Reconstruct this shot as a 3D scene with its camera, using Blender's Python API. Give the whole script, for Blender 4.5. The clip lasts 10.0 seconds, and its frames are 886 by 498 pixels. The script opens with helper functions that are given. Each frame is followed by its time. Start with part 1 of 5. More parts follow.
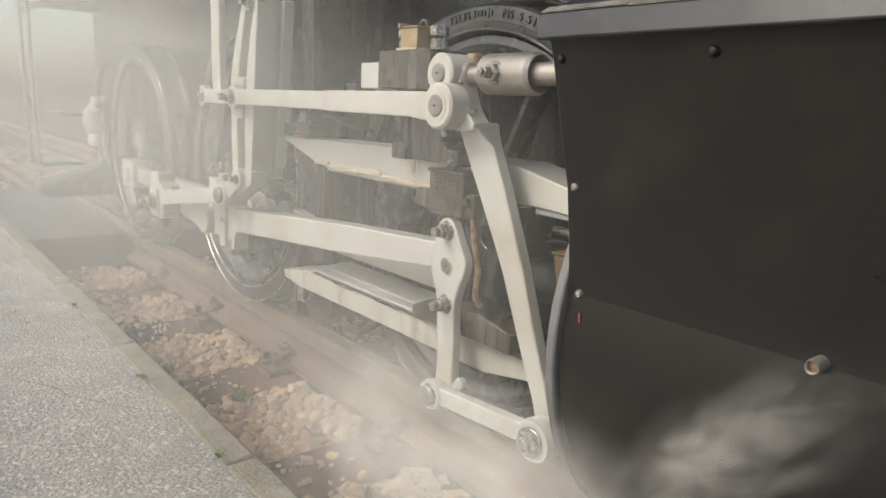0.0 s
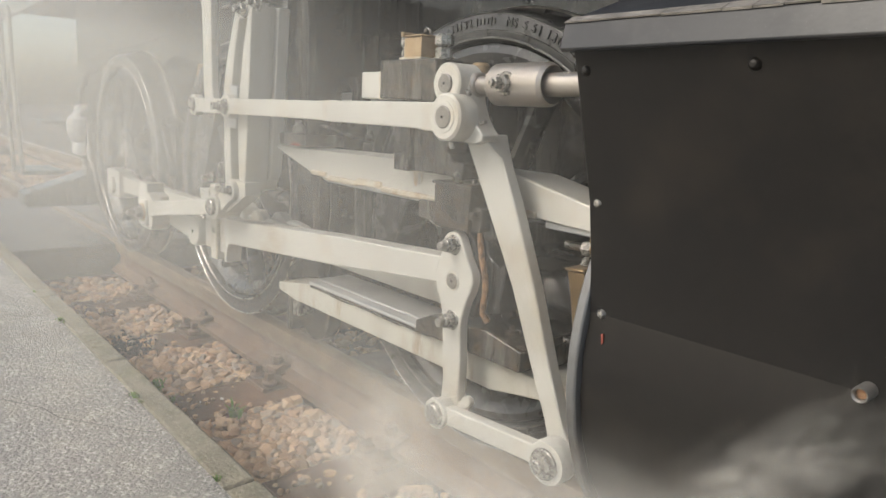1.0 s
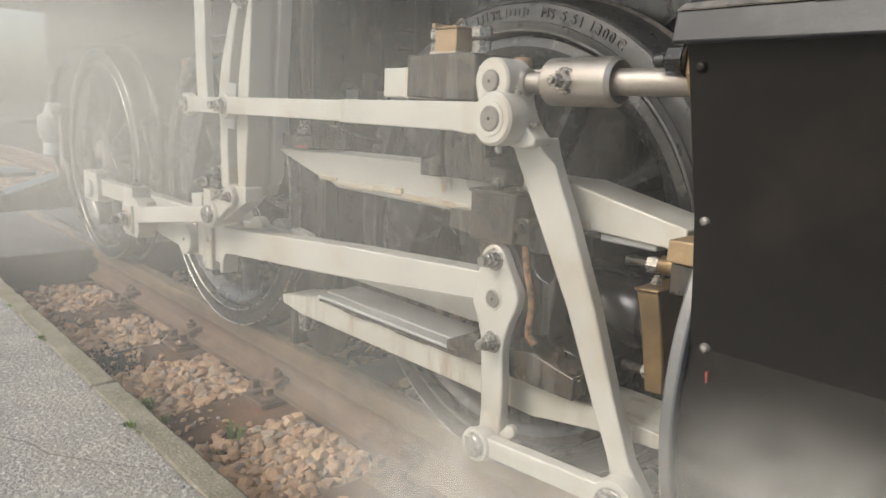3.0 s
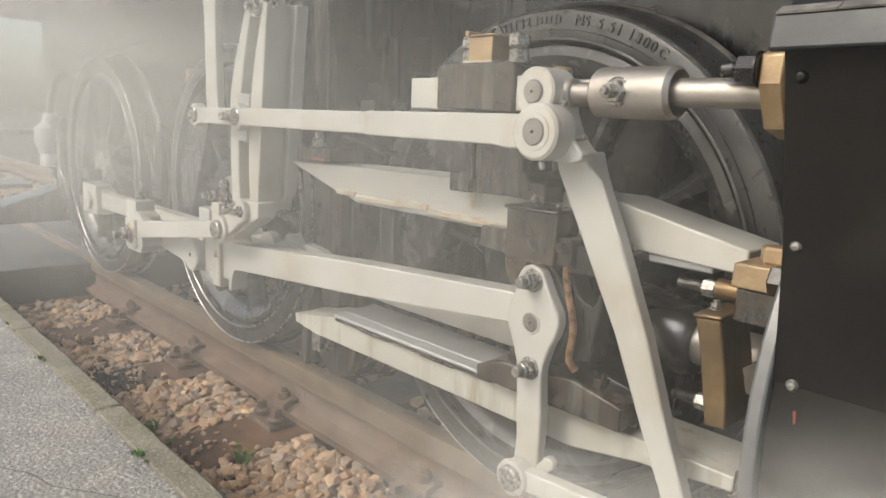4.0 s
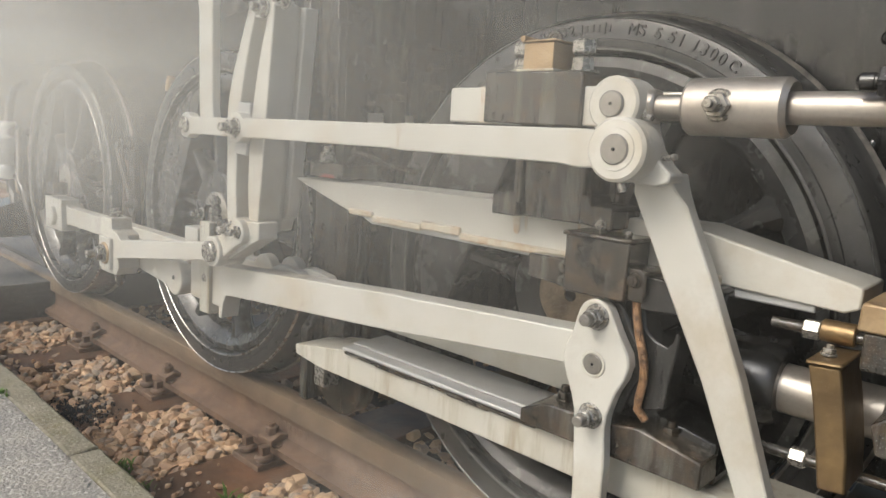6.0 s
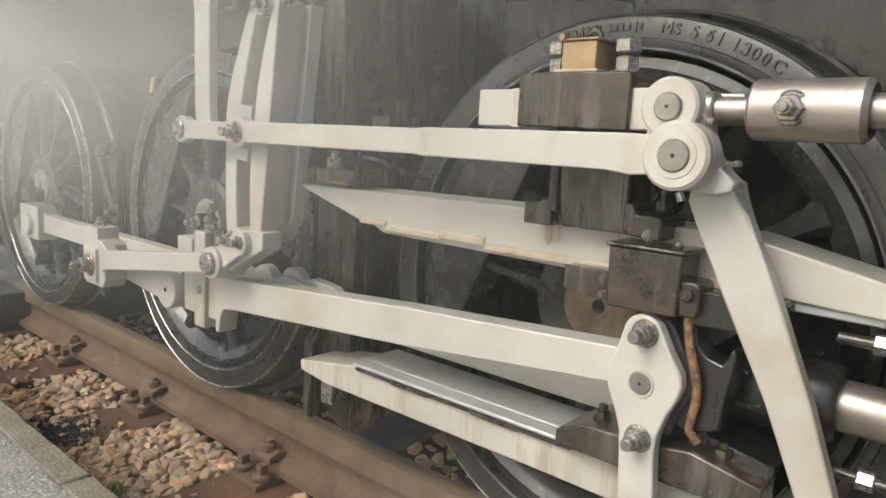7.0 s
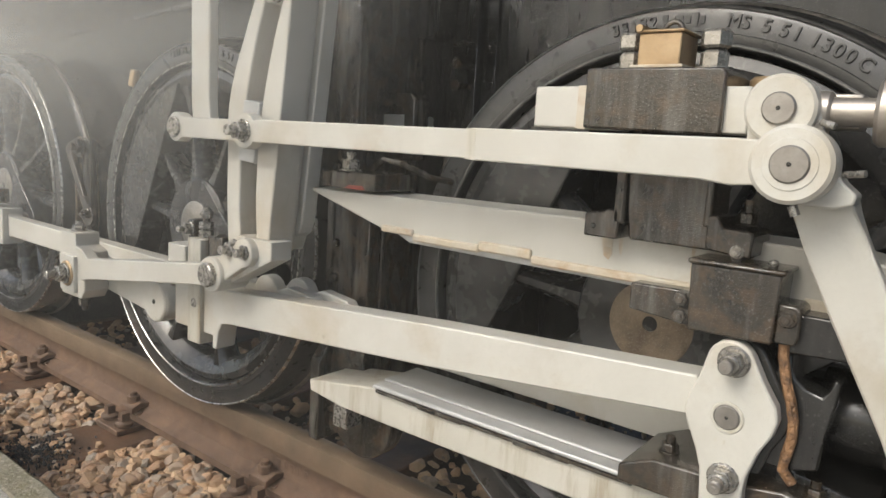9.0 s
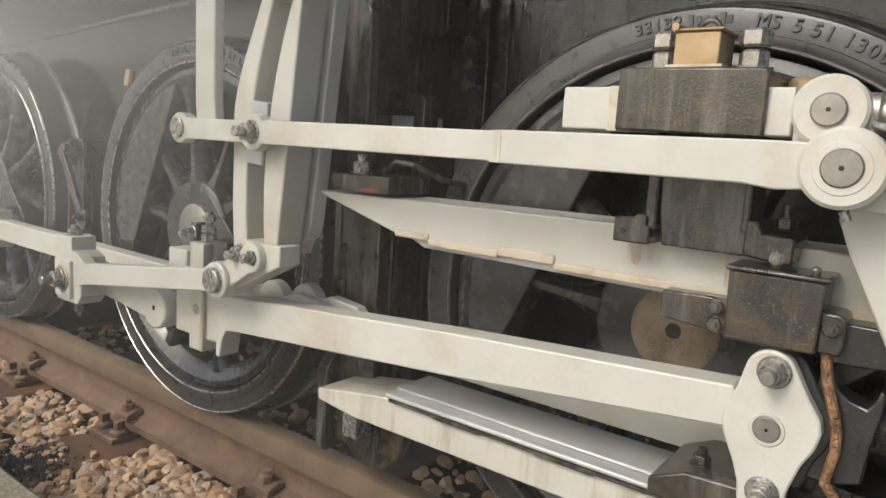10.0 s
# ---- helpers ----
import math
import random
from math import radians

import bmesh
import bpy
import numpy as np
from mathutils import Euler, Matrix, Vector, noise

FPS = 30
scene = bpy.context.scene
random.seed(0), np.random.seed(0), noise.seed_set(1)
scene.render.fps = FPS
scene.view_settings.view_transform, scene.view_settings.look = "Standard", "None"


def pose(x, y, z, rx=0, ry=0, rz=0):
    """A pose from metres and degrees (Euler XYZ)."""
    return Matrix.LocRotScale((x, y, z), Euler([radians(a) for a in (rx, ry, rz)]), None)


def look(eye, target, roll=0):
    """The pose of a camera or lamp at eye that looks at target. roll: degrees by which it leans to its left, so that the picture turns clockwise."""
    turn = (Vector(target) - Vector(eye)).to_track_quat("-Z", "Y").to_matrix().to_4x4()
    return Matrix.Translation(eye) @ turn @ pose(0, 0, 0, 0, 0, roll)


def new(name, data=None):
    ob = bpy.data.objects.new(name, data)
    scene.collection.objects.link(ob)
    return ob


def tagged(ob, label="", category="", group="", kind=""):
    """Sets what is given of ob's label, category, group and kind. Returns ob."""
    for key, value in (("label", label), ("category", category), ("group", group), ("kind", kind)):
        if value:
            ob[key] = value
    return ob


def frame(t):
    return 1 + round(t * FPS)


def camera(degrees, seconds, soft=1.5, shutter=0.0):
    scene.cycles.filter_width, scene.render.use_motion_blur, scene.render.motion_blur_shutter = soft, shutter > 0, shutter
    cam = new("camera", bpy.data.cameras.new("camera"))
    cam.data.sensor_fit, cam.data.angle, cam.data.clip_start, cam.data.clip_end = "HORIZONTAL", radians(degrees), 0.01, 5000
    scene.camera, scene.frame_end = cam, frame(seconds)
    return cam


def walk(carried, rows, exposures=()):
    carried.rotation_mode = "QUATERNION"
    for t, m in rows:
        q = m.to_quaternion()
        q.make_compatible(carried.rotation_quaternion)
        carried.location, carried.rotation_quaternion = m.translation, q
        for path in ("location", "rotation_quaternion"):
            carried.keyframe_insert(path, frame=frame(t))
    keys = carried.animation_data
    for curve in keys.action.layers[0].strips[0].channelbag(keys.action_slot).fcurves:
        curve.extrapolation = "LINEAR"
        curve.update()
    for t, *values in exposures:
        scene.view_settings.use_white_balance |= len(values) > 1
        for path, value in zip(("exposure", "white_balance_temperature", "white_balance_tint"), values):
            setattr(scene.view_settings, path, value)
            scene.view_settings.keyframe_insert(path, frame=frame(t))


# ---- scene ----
cam = camera(65.1, 10.0)
PATH = [
    (0, (0.219, -0.397, 0.977), (-1.288, 0.857, 0.579), 2.7),
    (0.5, (0.186, -0.403, 0.982), (-1.305, 0.874, 0.597), 2.7),
    (1, (0.149, -0.404, 0.986), (-1.332, 0.885, 0.606), 2.6),
    (1.5, (0.108, -0.403, 0.986), (-1.364, 0.895, 0.598), 2.6),
    (2, (0.054, -0.4, 0.986), (-1.4, 0.914, 0.588), 2.7),
    (3.5, (-0.125, -0.403, 0.996), (-1.546, 0.952, 0.614), 2.1),
    (4, (-0.184, -0.401, 0.994), (-1.604, 0.959, 0.63), 2.3),
    (4.5, (-0.239, -0.4, 0.986), (-1.651, 0.973, 0.634), 2.8),
    (5, (-0.3, -0.399, 0.983), (-1.694, 0.995, 0.64), 3.2),
    (5.5, (-0.356, -0.399, 0.979), (-1.729, 1.019, 0.657), 3.4),
    (7, (-0.554, -0.406, 0.981), (-1.845, 1.092, 0.68), 3.1),
    (7.5, (-0.615, -0.401, 0.982), (-1.889, 1.111, 0.683), 3.1),
    (8, (-0.668, -0.399, 0.981), (-1.92, 1.132, 0.684), 3.3),
    (8.5, (-0.715, -0.397, 0.981), (-1.941, 1.154, 0.68), 3.4),
    (9, (-0.76, -0.391, 0.982), (-1.97, 1.172, 0.679), 3.5),
    (9.5, (-0.798, -0.394, 0.981), (-1.995, 1.181, 0.685), 3.6),
    (10, (-0.834, -0.394, 0.979), (-2.015, 1.192, 0.683), 3.6),
]
walk(cam, [(t, look(eye, target, roll)) for t, eye, target, roll in PATH],
     exposures=[(0, 0.58, 6500, 6), (10, 0.58, 6500, 6)])

# ---- world and light ----
world = bpy.data.worlds.new("overcast")
world.use_nodes = True
scene.world = world
wn = world.node_tree.nodes
sky = wn.new("ShaderNodeTexSky")
sky.sky_type = "NISHITA"
sky.sun_disc = False
sky.sun_elevation, sky.sun_rotation = radians(42), radians(200)
sky.air_density, sky.dust_density, sky.ozone_density = 1.0, 4.0, 1.0
wn["Background"].inputs["Strength"].default_value = 0.12
world.node_tree.links.new(sky.outputs["Color"], wn["Background"].inputs["Color"])
sun_data = bpy.data.lights.new("sun", "SUN")
sun_data.energy, sun_data.angle, sun_data.color = 1.2, radians(25), (1.0, 0.98, 0.95)
sun = new("sun", sun_data)
sun.matrix_world = look((-2, -6, 6.5), (-1, 1, 0))


# ---- materials ----
def material(name, a, b, rough=0.5, metal=0.0, scale=6.0, fine=60.0, bump=0.1, stain=None, amount=0.0, stain_scale=3.0, streak=False,
             spread=0.12, island=0.0, each=0.0, dust=None, dust_amount=0.0, coat=0.0, grit=None, grit_scale=260.0, grit_amount=0.6, mottle=0.35, glints=0.0, glint_scale=110.0):
    """Two colours by noise at two scales, a stain with a shape of its own, uneven gloss and fine relief."""
    m = bpy.data.materials.new(name)
    m.use_nodes = True
    nt = m.node_tree
    n, l = nt.nodes, nt.links
    p = n["Principled BSDF"]
    co = n.new("ShaderNodeTexCoord").outputs["Object"]

    def noise_at(s, detail=4.0, rough_=0.6, vec=None):
        t = n.new("ShaderNodeTexNoise")
        t.inputs["Scale"].default_value, t.inputs["Detail"].default_value, t.inputs["Roughness"].default_value = s, detail, rough_
        l.new(vec or co, t.inputs["Vector"])
        return t.outputs["Fac"]

    def ramp(f, lo, hi):
        r = n.new("ShaderNodeMapRange")
        r.inputs["From Min"].default_value, r.inputs["From Max"].default_value = lo, hi
        l.new(f, r.inputs["Value"])
        return r.outputs["Result"]

    def mix(f, x, y):
        k = n.new("ShaderNodeMix")
        k.data_type = "RGBA"
        if isinstance(f, float):
            k.inputs[0].default_value = f
        else:
            l.new(f, k.inputs[0])
        for v, sock in ((x, k.inputs[6]), (y, k.inputs[7])):
            if isinstance(v, tuple):
                sock.default_value = (*v, 1)
            else:
                l.new(v, sock)
        return k.outputs[2]

    def times(f, v):
        k = n.new("ShaderNodeMath")
        k.operation = "MULTIPLY"
        l.new(f, k.inputs[0])
        if isinstance(v, float):
            k.inputs[1].default_value = v
        else:
            l.new(v, k.inputs[1])
        return k.outputs[0]

    big, small = noise_at(scale), noise_at(fine, 3.0)
    col = mix(ramp(big, 0.32, 0.68), a, b)
    col = mix(times(ramp(small, 0.35, 0.75), mottle), col, tuple(0.6 * x for x in a))
    if island or each:
        if island:
            rnd = n.new("ShaderNodeNewGeometry").outputs["Random Per Island"]
        else:
            rnd = n.new("ShaderNodeObjectInfo").outputs["Random"]
        cr = n.new("ShaderNodeValToRGB")
        cr.color_ramp.elements[0].color = (*a, 1)
        cr.color_ramp.elements[1].color = (*b, 1)
        if stain:
            e = cr.color_ramp.elements.new(0.45)
            e.color = (*stain, 1)
        l.new(rnd, cr.inputs[0])
        col = mix(max(island, each), col, cr.outputs[0])
    elif stain:
        vec = None
        if streak:
            mp = n.new("ShaderNodeMapping")
            mp.inputs["Scale"].default_value = (1.0, 1.0, 0.12)
            l.new(co, mp.inputs["Vector"])
            vec = mp.outputs["Vector"]
        col = mix(times(ramp(noise_at(stain_scale, 5.0, 0.65, vec), 0.5, 0.72), amount), col, stain)
    if dust:
        col = mix(times(ramp(noise_at(scale * 2.3, 6.0, 0.7), 0.48, 0.75), dust_amount), col, dust)
    # wet glints painted into the colour as small pale dots
    if glints:
        vo = n.new("ShaderNodeTexVoronoi")
        vo.inputs["Scale"].default_value = glint_scale
        l.new(co, vo.inputs["Vector"])
        dot = times(ramp(vo.outputs["Distance"], 0.2, 0.1), ramp(noise_at(scale * 1.7), 0.42, 0.6))
        col = mix(times(dot, glints), col, (0.42, 0.42, 0.41))
    if grit:
        col = mix(times(ramp(noise_at(grit_scale, 2.0, 0.5), 0.54, 0.66), grit_amount), col, grit)
    l.new(col, p.inputs["Base Color"])
    rr = n.new("ShaderNodeMapRange")
    rr.inputs["To Min"].default_value, rr.inputs["To Max"].default_value = max(0.05, rough - spread), min(1.0, rough + spread)
    l.new(noise_at(scale * 3.1), rr.inputs["Value"])
    l.new(rr.outputs["Result"], p.inputs["Roughness"])
    p.inputs["Metallic"].default_value = metal
    p.inputs["Coat Weight"].default_value = coat
    bp = n.new("ShaderNodeBump")
    bp.inputs["Strength"].default_value, bp.inputs["Distance"].default_value = bump, 0.004
    l.new(small, bp.inputs["Height"])
    l.new(bp.outputs["Normal"], p.inputs["Normal"])
    return m


CREAM = material("light_grey_steel_paint", (0.555, 0.54, 0.49), (0.48, 0.465, 0.415), 0.34, 0.0, 4, 160, 0.04, (0.36, 0.28, 0.17), 0.55, 5.0, mottle=0.12, dust=(0.4, 0.37, 0.31), dust_amount=0.4)
CREAM_RUN = material("streaked_steel_paint", (0.54, 0.52, 0.46), (0.46, 0.44, 0.375), 0.45, 0.0, 7, 160, 0.06, (0.27, 0.205, 0.12), 0.8, 26.0, True, mottle=0.12)
STEEL = material("machined_steel", (0.5, 0.46, 0.41), (0.39, 0.355, 0.315), 0.4, 0.75, 8, 150, 0.05, (0.25, 0.19, 0.14), 0.4, 6.0)
RUSTY_SEAM = material("rust_stained_paint", (0.53, 0.49, 0.41), (0.5, 0.42, 0.3), 0.5, 0.0, 14, 160, 0.1, (0.32, 0.17, 0.065), 0.75, 16.0, mottle=0.2)
GREYSTEEL = material("worn_slide_steel", (0.5, 0.5, 0.49), (0.4, 0.4, 0.39), 0.34, 0.2, 9, 260, 0.04, mottle=0.15)
PIN = material("turned_pin_steel", (0.34, 0.32, 0.29), (0.24, 0.22, 0.2), 0.42, 0.7, 30, 200, 0.08)
NUT = material("greasy_steel_nut", (0.42, 0.4, 0.365), (0.24, 0.225, 0.2), 0.28, 0.65, 40, 200, 0.1, (0.12, 0.1, 0.08), 0.5, 30.0, mottle=0.2)
BLACK = material("oily_black_paint", (0.014, 0.0135, 0.013), (0.026, 0.0255, 0.024), 0.22, 0.0, 4, 400, 0.1, (0.085, 0.083, 0.078), 0.28, 9.0, True, coat=0.25, glints=0.12)
ENAMEL = material("black_casing_enamel", (0.011, 0.01, 0.0095), (0.017, 0.015, 0.013), 0.33, 0.0, 3, 70, 0.04, (0.05, 0.04, 0.03), 0.35, 5.0)
ENAMEL.node_tree.nodes["Principled BSDF"].inputs["Specular IOR Level"].default_value = 0.3
# black ledge paint, lightened and blued in place of reflected sky
LEDGE = material("sky_sheen_ledge_paint", (0.034, 0.036, 0.04), (0.022, 0.0225, 0.025), 0.4, 0.0, 4, 90, 0.08, (0.1, 0.095, 0.09), 0.4, 6.0)
GRIME = material("grimy_dark_iron", (0.017, 0.0155, 0.013), (0.05, 0.041, 0.031), 0.22, 0.0, 11, 320, 0.28, (0.24, 0.23, 0.21), 0.42, 24.0, True, coat=0.45, dust=(0.12, 0.072, 0.036), dust_amount=0.55, glints=0.35, glint_scale=190.0, mottle=0.4)
WHEEL = material("dark_grey_wheel_paint", (0.024, 0.0243, 0.0243), (0.05, 0.049, 0.047), 0.26, 0.0, 5, 400, 0.12, (0.12, 0.117, 0.11), 0.3, 9.0, coat=0.3, glints=0.12, mottle=0.15)
HUB = material("rough_hub_casting", (0.045, 0.045, 0.044), (0.02, 0.02, 0.02), 0.3, 0.0, 16, 120, 0.7, (0.3, 0.3, 0.29), 0.6, 34.0, coat=0.3, mottle=0.4)
TYRE = material("dark_tyre_steel", (0.034, 0.034, 0.034), (0.062, 0.061, 0.058), 0.3, 0.1, 9, 400, 0.16, (0.12, 0.115, 0.105), 0.2, 20.0, coat=0.3, glints=0.18, glint_scale=160.0, mottle=0.15)
FLANGE = material("dull_flange_steel", (0.2, 0.2, 0.2), (0.13, 0.128, 0.125), 0.36, 0.3, 6, 150, 0.06, (0.09, 0.07, 0.05), 0.5, 7.0)
TYRE_EDGE = material("dull_tyre_edge", (0.2, 0.195, 0.185), (0.07, 0.07, 0.068), 0.4, 0.4, 25, 150, 0.1)
EDGE = material("bright_tyre_edge", (0.45, 0.44, 0.42), (0.3, 0.29, 0.27), 0.28, 0.9, 15, 150, 0.05)
BRONZE = material("oily_dark_bronze", (0.26, 0.175, 0.085), (0.15, 0.1, 0.05), 0.38, 0.7, 8, 90, 0.15, (0.07, 0.05, 0.035), 0.6, 9.0)
BRASS = material("oily_brass", (0.44, 0.32, 0.19), (0.34, 0.23, 0.12), 0.4, 0.4, 14, 200, 0.08, (0.16, 0.1, 0.05), 0.6, 18.0)
COPPER = material("copper_packing", (0.36, 0.2, 0.1), (0.17, 0.095, 0.05), 0.4, 0.2, 60, 150, 1.4, (0.06, 0.04, 0.03), 0.7, 60.0)
HUBRUST = material("rusty_axle_end", (0.3, 0.235, 0.165), (0.19, 0.14, 0.095), 0.42, 0.2, 22, 200, 0.25, (0.08, 0.055, 0.035), 0.65, 12.0, grit=(0.4, 0.34, 0.27), grit_scale=200.0, grit_amount=0.3)
RUSTRAIL = material("rusty_rail_steel", (0.2, 0.125, 0.082), (0.13, 0.085, 0.06), 0.6, 0.1, 7, 200, 0.35, (0.08, 0.052, 0.038), 0.6, 9.0, dust=(0.27, 0.165, 0.1), dust_amount=0.5)
RAILTOP = material("rolled_rail_head", (0.27, 0.196, 0.13), (0.19, 0.138, 0.094), 0.42, 0.25, 6, 200, 0.1, (0.12, 0.082, 0.056), 0.55, 5.0)
SLEEPER = material("wet_oak_sleeper", (0.17, 0.095, 0.055), (0.08, 0.054, 0.04), 0.42, 0.0, 7, 90, 0.5, (0.25, 0.12, 0.06), 0.6, 4.0)
STONE = material("ballast_stone", (0.61, 0.425, 0.26), (0.29, 0.255, 0.215), 0.55, 0.0, 26, 190, 0.8, (0.47, 0.27, 0.145), each=0.8, grit=(0.46, 0.38, 0.29), grit_scale=200.0, grit_amount=0.25)
STONES = material("ballast_stone_bed", (0.61, 0.425, 0.26), (0.29, 0.255, 0.215), 0.55, 0.0, 26, 190, 0.8, (0.47, 0.27, 0.145), island=0.8, grit=(0.46, 0.38, 0.29), grit_scale=200.0, grit_amount=0.25)
DIRT = material("ballast_dirt", (0.04, 0.03, 0.024), (0.08, 0.057, 0.042), 0.85, 0.0, 9, 90, 0.8)
CINDER = material("black_cinders", (0.02, 0.02, 0.022), (0.05, 0.05, 0.053), 0.6, 0.0, 40, 160, 0.8, island=0.6)
ASPHALT = material("platform_asphalt", (0.29, 0.274, 0.246), (0.39, 0.366, 0.326), 0.55, 0.0, 2.2, 95, 1.8, (0.19, 0.174, 0.15), 0.5, 3.4, dust=(0.44, 0.4, 0.33), dust_amount=0.5, grit=(0.56, 0.53, 0.48), grit_scale=78.0, grit_amount=0.7, mottle=0.85)
TARMAC = material("crossing_tarmac", (0.085, 0.083, 0.08), (0.125, 0.12, 0.113), 0.6, 0.0, 2.2, 170, 1.0, (0.06, 0.055, 0.05), 0.55, 2.4, dust=(0.16, 0.145, 0.12), dust_amount=0.35, grit=(0.25, 0.24, 0.22), grit_scale=170.0)
KERB = material("mossy_kerb_concrete", (0.28, 0.252, 0.19), (0.18, 0.158, 0.11), 0.8, 0.0, 9, 120, 1.0, (0.15, 0.125, 0.045), 0.75, 6.0, dust=(0.1, 0.1, 0.045), dust_amount=0.6, grit=(0.36, 0.33, 0.27), grit_scale=110.0)
MOSS = material("green_moss", (0.1, 0.19, 0.03), (0.15, 0.22, 0.05), 0.85, 0.0, 30, 200, 0.8)
PEBBLE = material("pale_pebble", (0.6, 0.56, 0.5), (0.45, 0.42, 0.38), 0.7, 0.0, 30, 160, 0.3)
REDPAINT = material("old_red_paint", (0.3, 0.06, 0.04), (0.16, 0.05, 0.035), 0.55, 0.0, 20, 120, 0.2)
WORN = material("scuffed_bright_edge", (0.34, 0.31, 0.27), (0.12, 0.11, 0.1), 0.45, 0.3, 25, 120, 0.3)


# ---- mesh helpers ----
def box(bm, x0, x1, y0, y1, z0, z1):
    v = [bm.verts.new(c) for c in ((x0, y0, z0), (x1, y0, z0), (x1, y1, z0), (x0, y1, z0), (x0, y0, z1), (x1, y0, z1), (x1, y1, z1), (x0, y1, z1))]
    for f in ((0, 3, 2, 1), (4, 5, 6, 7), (0, 1, 5, 4), (1, 2, 6, 5), (2, 3, 7, 6), (3, 0, 4, 7)):
        bm.faces.new([v[k] for k in f])
    return bm


def slab(bm, outline, a, b, axis="y"):
    """A closed outline, given in the two other axes, drawn out from a to b."""
    def at(p, d):
        return {"y": (p[0], d, p[1]), "x": (d, p[0], p[1]), "z": (p[0], p[1], d)}[axis]
    lo, hi = [bm.verts.new(at(p, a)) for p in outline], [bm.verts.new(at(p, b)) for p in outline]
    k = len(outline)
    bm.faces.new(lo)
    bm.faces.new(hi[::-1])
    for i in range(k):
        bm.faces.new((lo[i], lo[(i + 1) % k], hi[(i + 1) % k], hi[i]))
    return bm


def arc(cx, cz, r, a0, a1, n=12):
    return [(cx + r * math.cos(radians(a0 + (a1 - a0) * i / n)), cz + r * math.sin(radians(a0 + (a1 - a0) * i / n))) for i in range(n + 1)]


def lathe(bm, profile, n=32, centre=(0, 0, 0), axis="y"):
    """Turns a profile of (radius, along) about an axis through centre."""
    rings = []
    for r, d in profile:
        ring = []
        for i in range(n):
            c, s = r * math.cos(2 * math.pi * i / n), r * math.sin(2 * math.pi * i / n)
            q = {"y": (c, d, s), "x": (d, c, s), "z": (c, s, d)}[axis]
            ring.append(bm.verts.new([q[k] + centre[k] for k in range(3)]))
        rings.append(ring)
    for p, q in zip(rings, rings[1:]):
        for i in range(n):
            bm.faces.new((p[i], p[(i + 1) % n], q[(i + 1) % n], q[i]))
    return rings


def rod(bm, r, a, b, centre, axis="y", n=24, ch=0.0):
    """A closed cylinder with chamfered ends, from a to b along an axis."""
    ch = ch or 0.12 * r
    s = 1 if b > a else -1
    rings = lathe(bm, [(r - ch, a), (r, a + s * ch), (r, b - s * ch), (r - ch, b)], n, centre, axis)
    bm.faces.new(rings[0])
    bm.faces.new(rings[-1][::-1])
    return bm


def tube(bm, pts, r, n=10):
    pts = [Vector(p) for p in pts]
    rings = []
    for i, p in enumerate(pts):
        d = (pts[min(i + 1, len(pts) - 1)] - pts[max(i - 1, 0)]).normalized()
        u = d.cross(Vector((0.13, 0.31, 0.94))).normalized()
        w = d.cross(u)
        rings.append([bm.verts.new(p + r * (math.cos(2 * math.pi * k / n) * u + math.sin(2 * math.pi * k / n) * w)) for k in range(n)])
    for p, q in zip(rings, rings[1:]):
        for k in range(n):
            bm.faces.new((p[k], p[(k + 1) % n], q[(k + 1) % n], q[k]))
    bm.faces.new(rings[0])
    bm.faces.new(rings[-1])
    return bm


def nut(bm, x, y, z, r=0.017, h=0.016, stud=0.02, d=-1, washer=True, axis="y"):
    """A washer, a hexagon nut and a stud end, that stand out from (x, y, z) along an axis."""
    c = [x, y, z]
    k = "xyz".index(axis)
    base = c[k]
    c[k] = 0
    if washer:
        rod(bm, r * 1.25, base, base + d * 0.004, c, axis, 18)
        base += d * 0.004
    rod(bm, r, base, base + d * h, c, axis, 6, 0.1 * r)
    rod(bm, r * 0.55, base + d * h, base + d * (h + stud), c, axis, 12)
    return bm


def capsule(ax, az, ar, bx, bz, br, w, n=10):
    """The outline of a bar of width w with a round boss at either end."""
    d = math.degrees(math.atan2(bz - az, bx - ax))
    ta, tb = math.degrees(math.asin(min(1, w / 2 / ar))), math.degrees(math.asin(min(1, w / 2 / br)))
    return arc(ax, az, ar, d + ta, d + 360 - ta, n * 2) + arc(bx, bz, br, d - 180 + tb, d + 180 - tb, n * 2)


def data_of(bm, name, mat, sharp=0.6):
    bmesh.ops.recalc_face_normals(bm, faces=bm.faces)
    for f in bm.faces:
        f.smooth = True
    for e in bm.edges:
        if len(e.link_faces) == 2 and e.calc_face_angle(0) > sharp:
            e.smooth = False
    me = bpy.data.meshes.new(name)
    bm.to_mesh(me)
    bm.free()
    me.materials.append(mat)
    return me


BASE = Vector((-2.9, 1.75, 0.02))


def part(name, bm, mat, parent, label="", bevel=0.0035):
    """One mesh object under a thing or under a part."""
    me = bm if isinstance(bm, bpy.types.Mesh) else data_of(bm, name, mat)
    ob = new(name, me)
    ob.parent = parent
    if parent.type == "EMPTY":
        ob.matrix_parent_inverse = Matrix.Translation(-parent.location)
    if bevel:
        b = ob.modifiers.new("edges", "BEVEL")
        b.width, b.segments, b.limit_method, b.angle_limit = bevel, 2, "ANGLE", radians(50)
    if label:
        tagged(ob, label)
    return ob


def thing(name, bm, mat, label, category, group="", kind="", bevel=0.0):
    ob = new(name, data_of(bm, name, mat))
    if bevel:
        b = ob.modifiers.new("edges", "BEVEL")
        b.width, b.segments, b.limit_method, b.angle_limit = bevel, 2, "ANGLE", radians(50)
    return tagged(ob, label, category, group, kind)


def B():
    return bmesh.new()


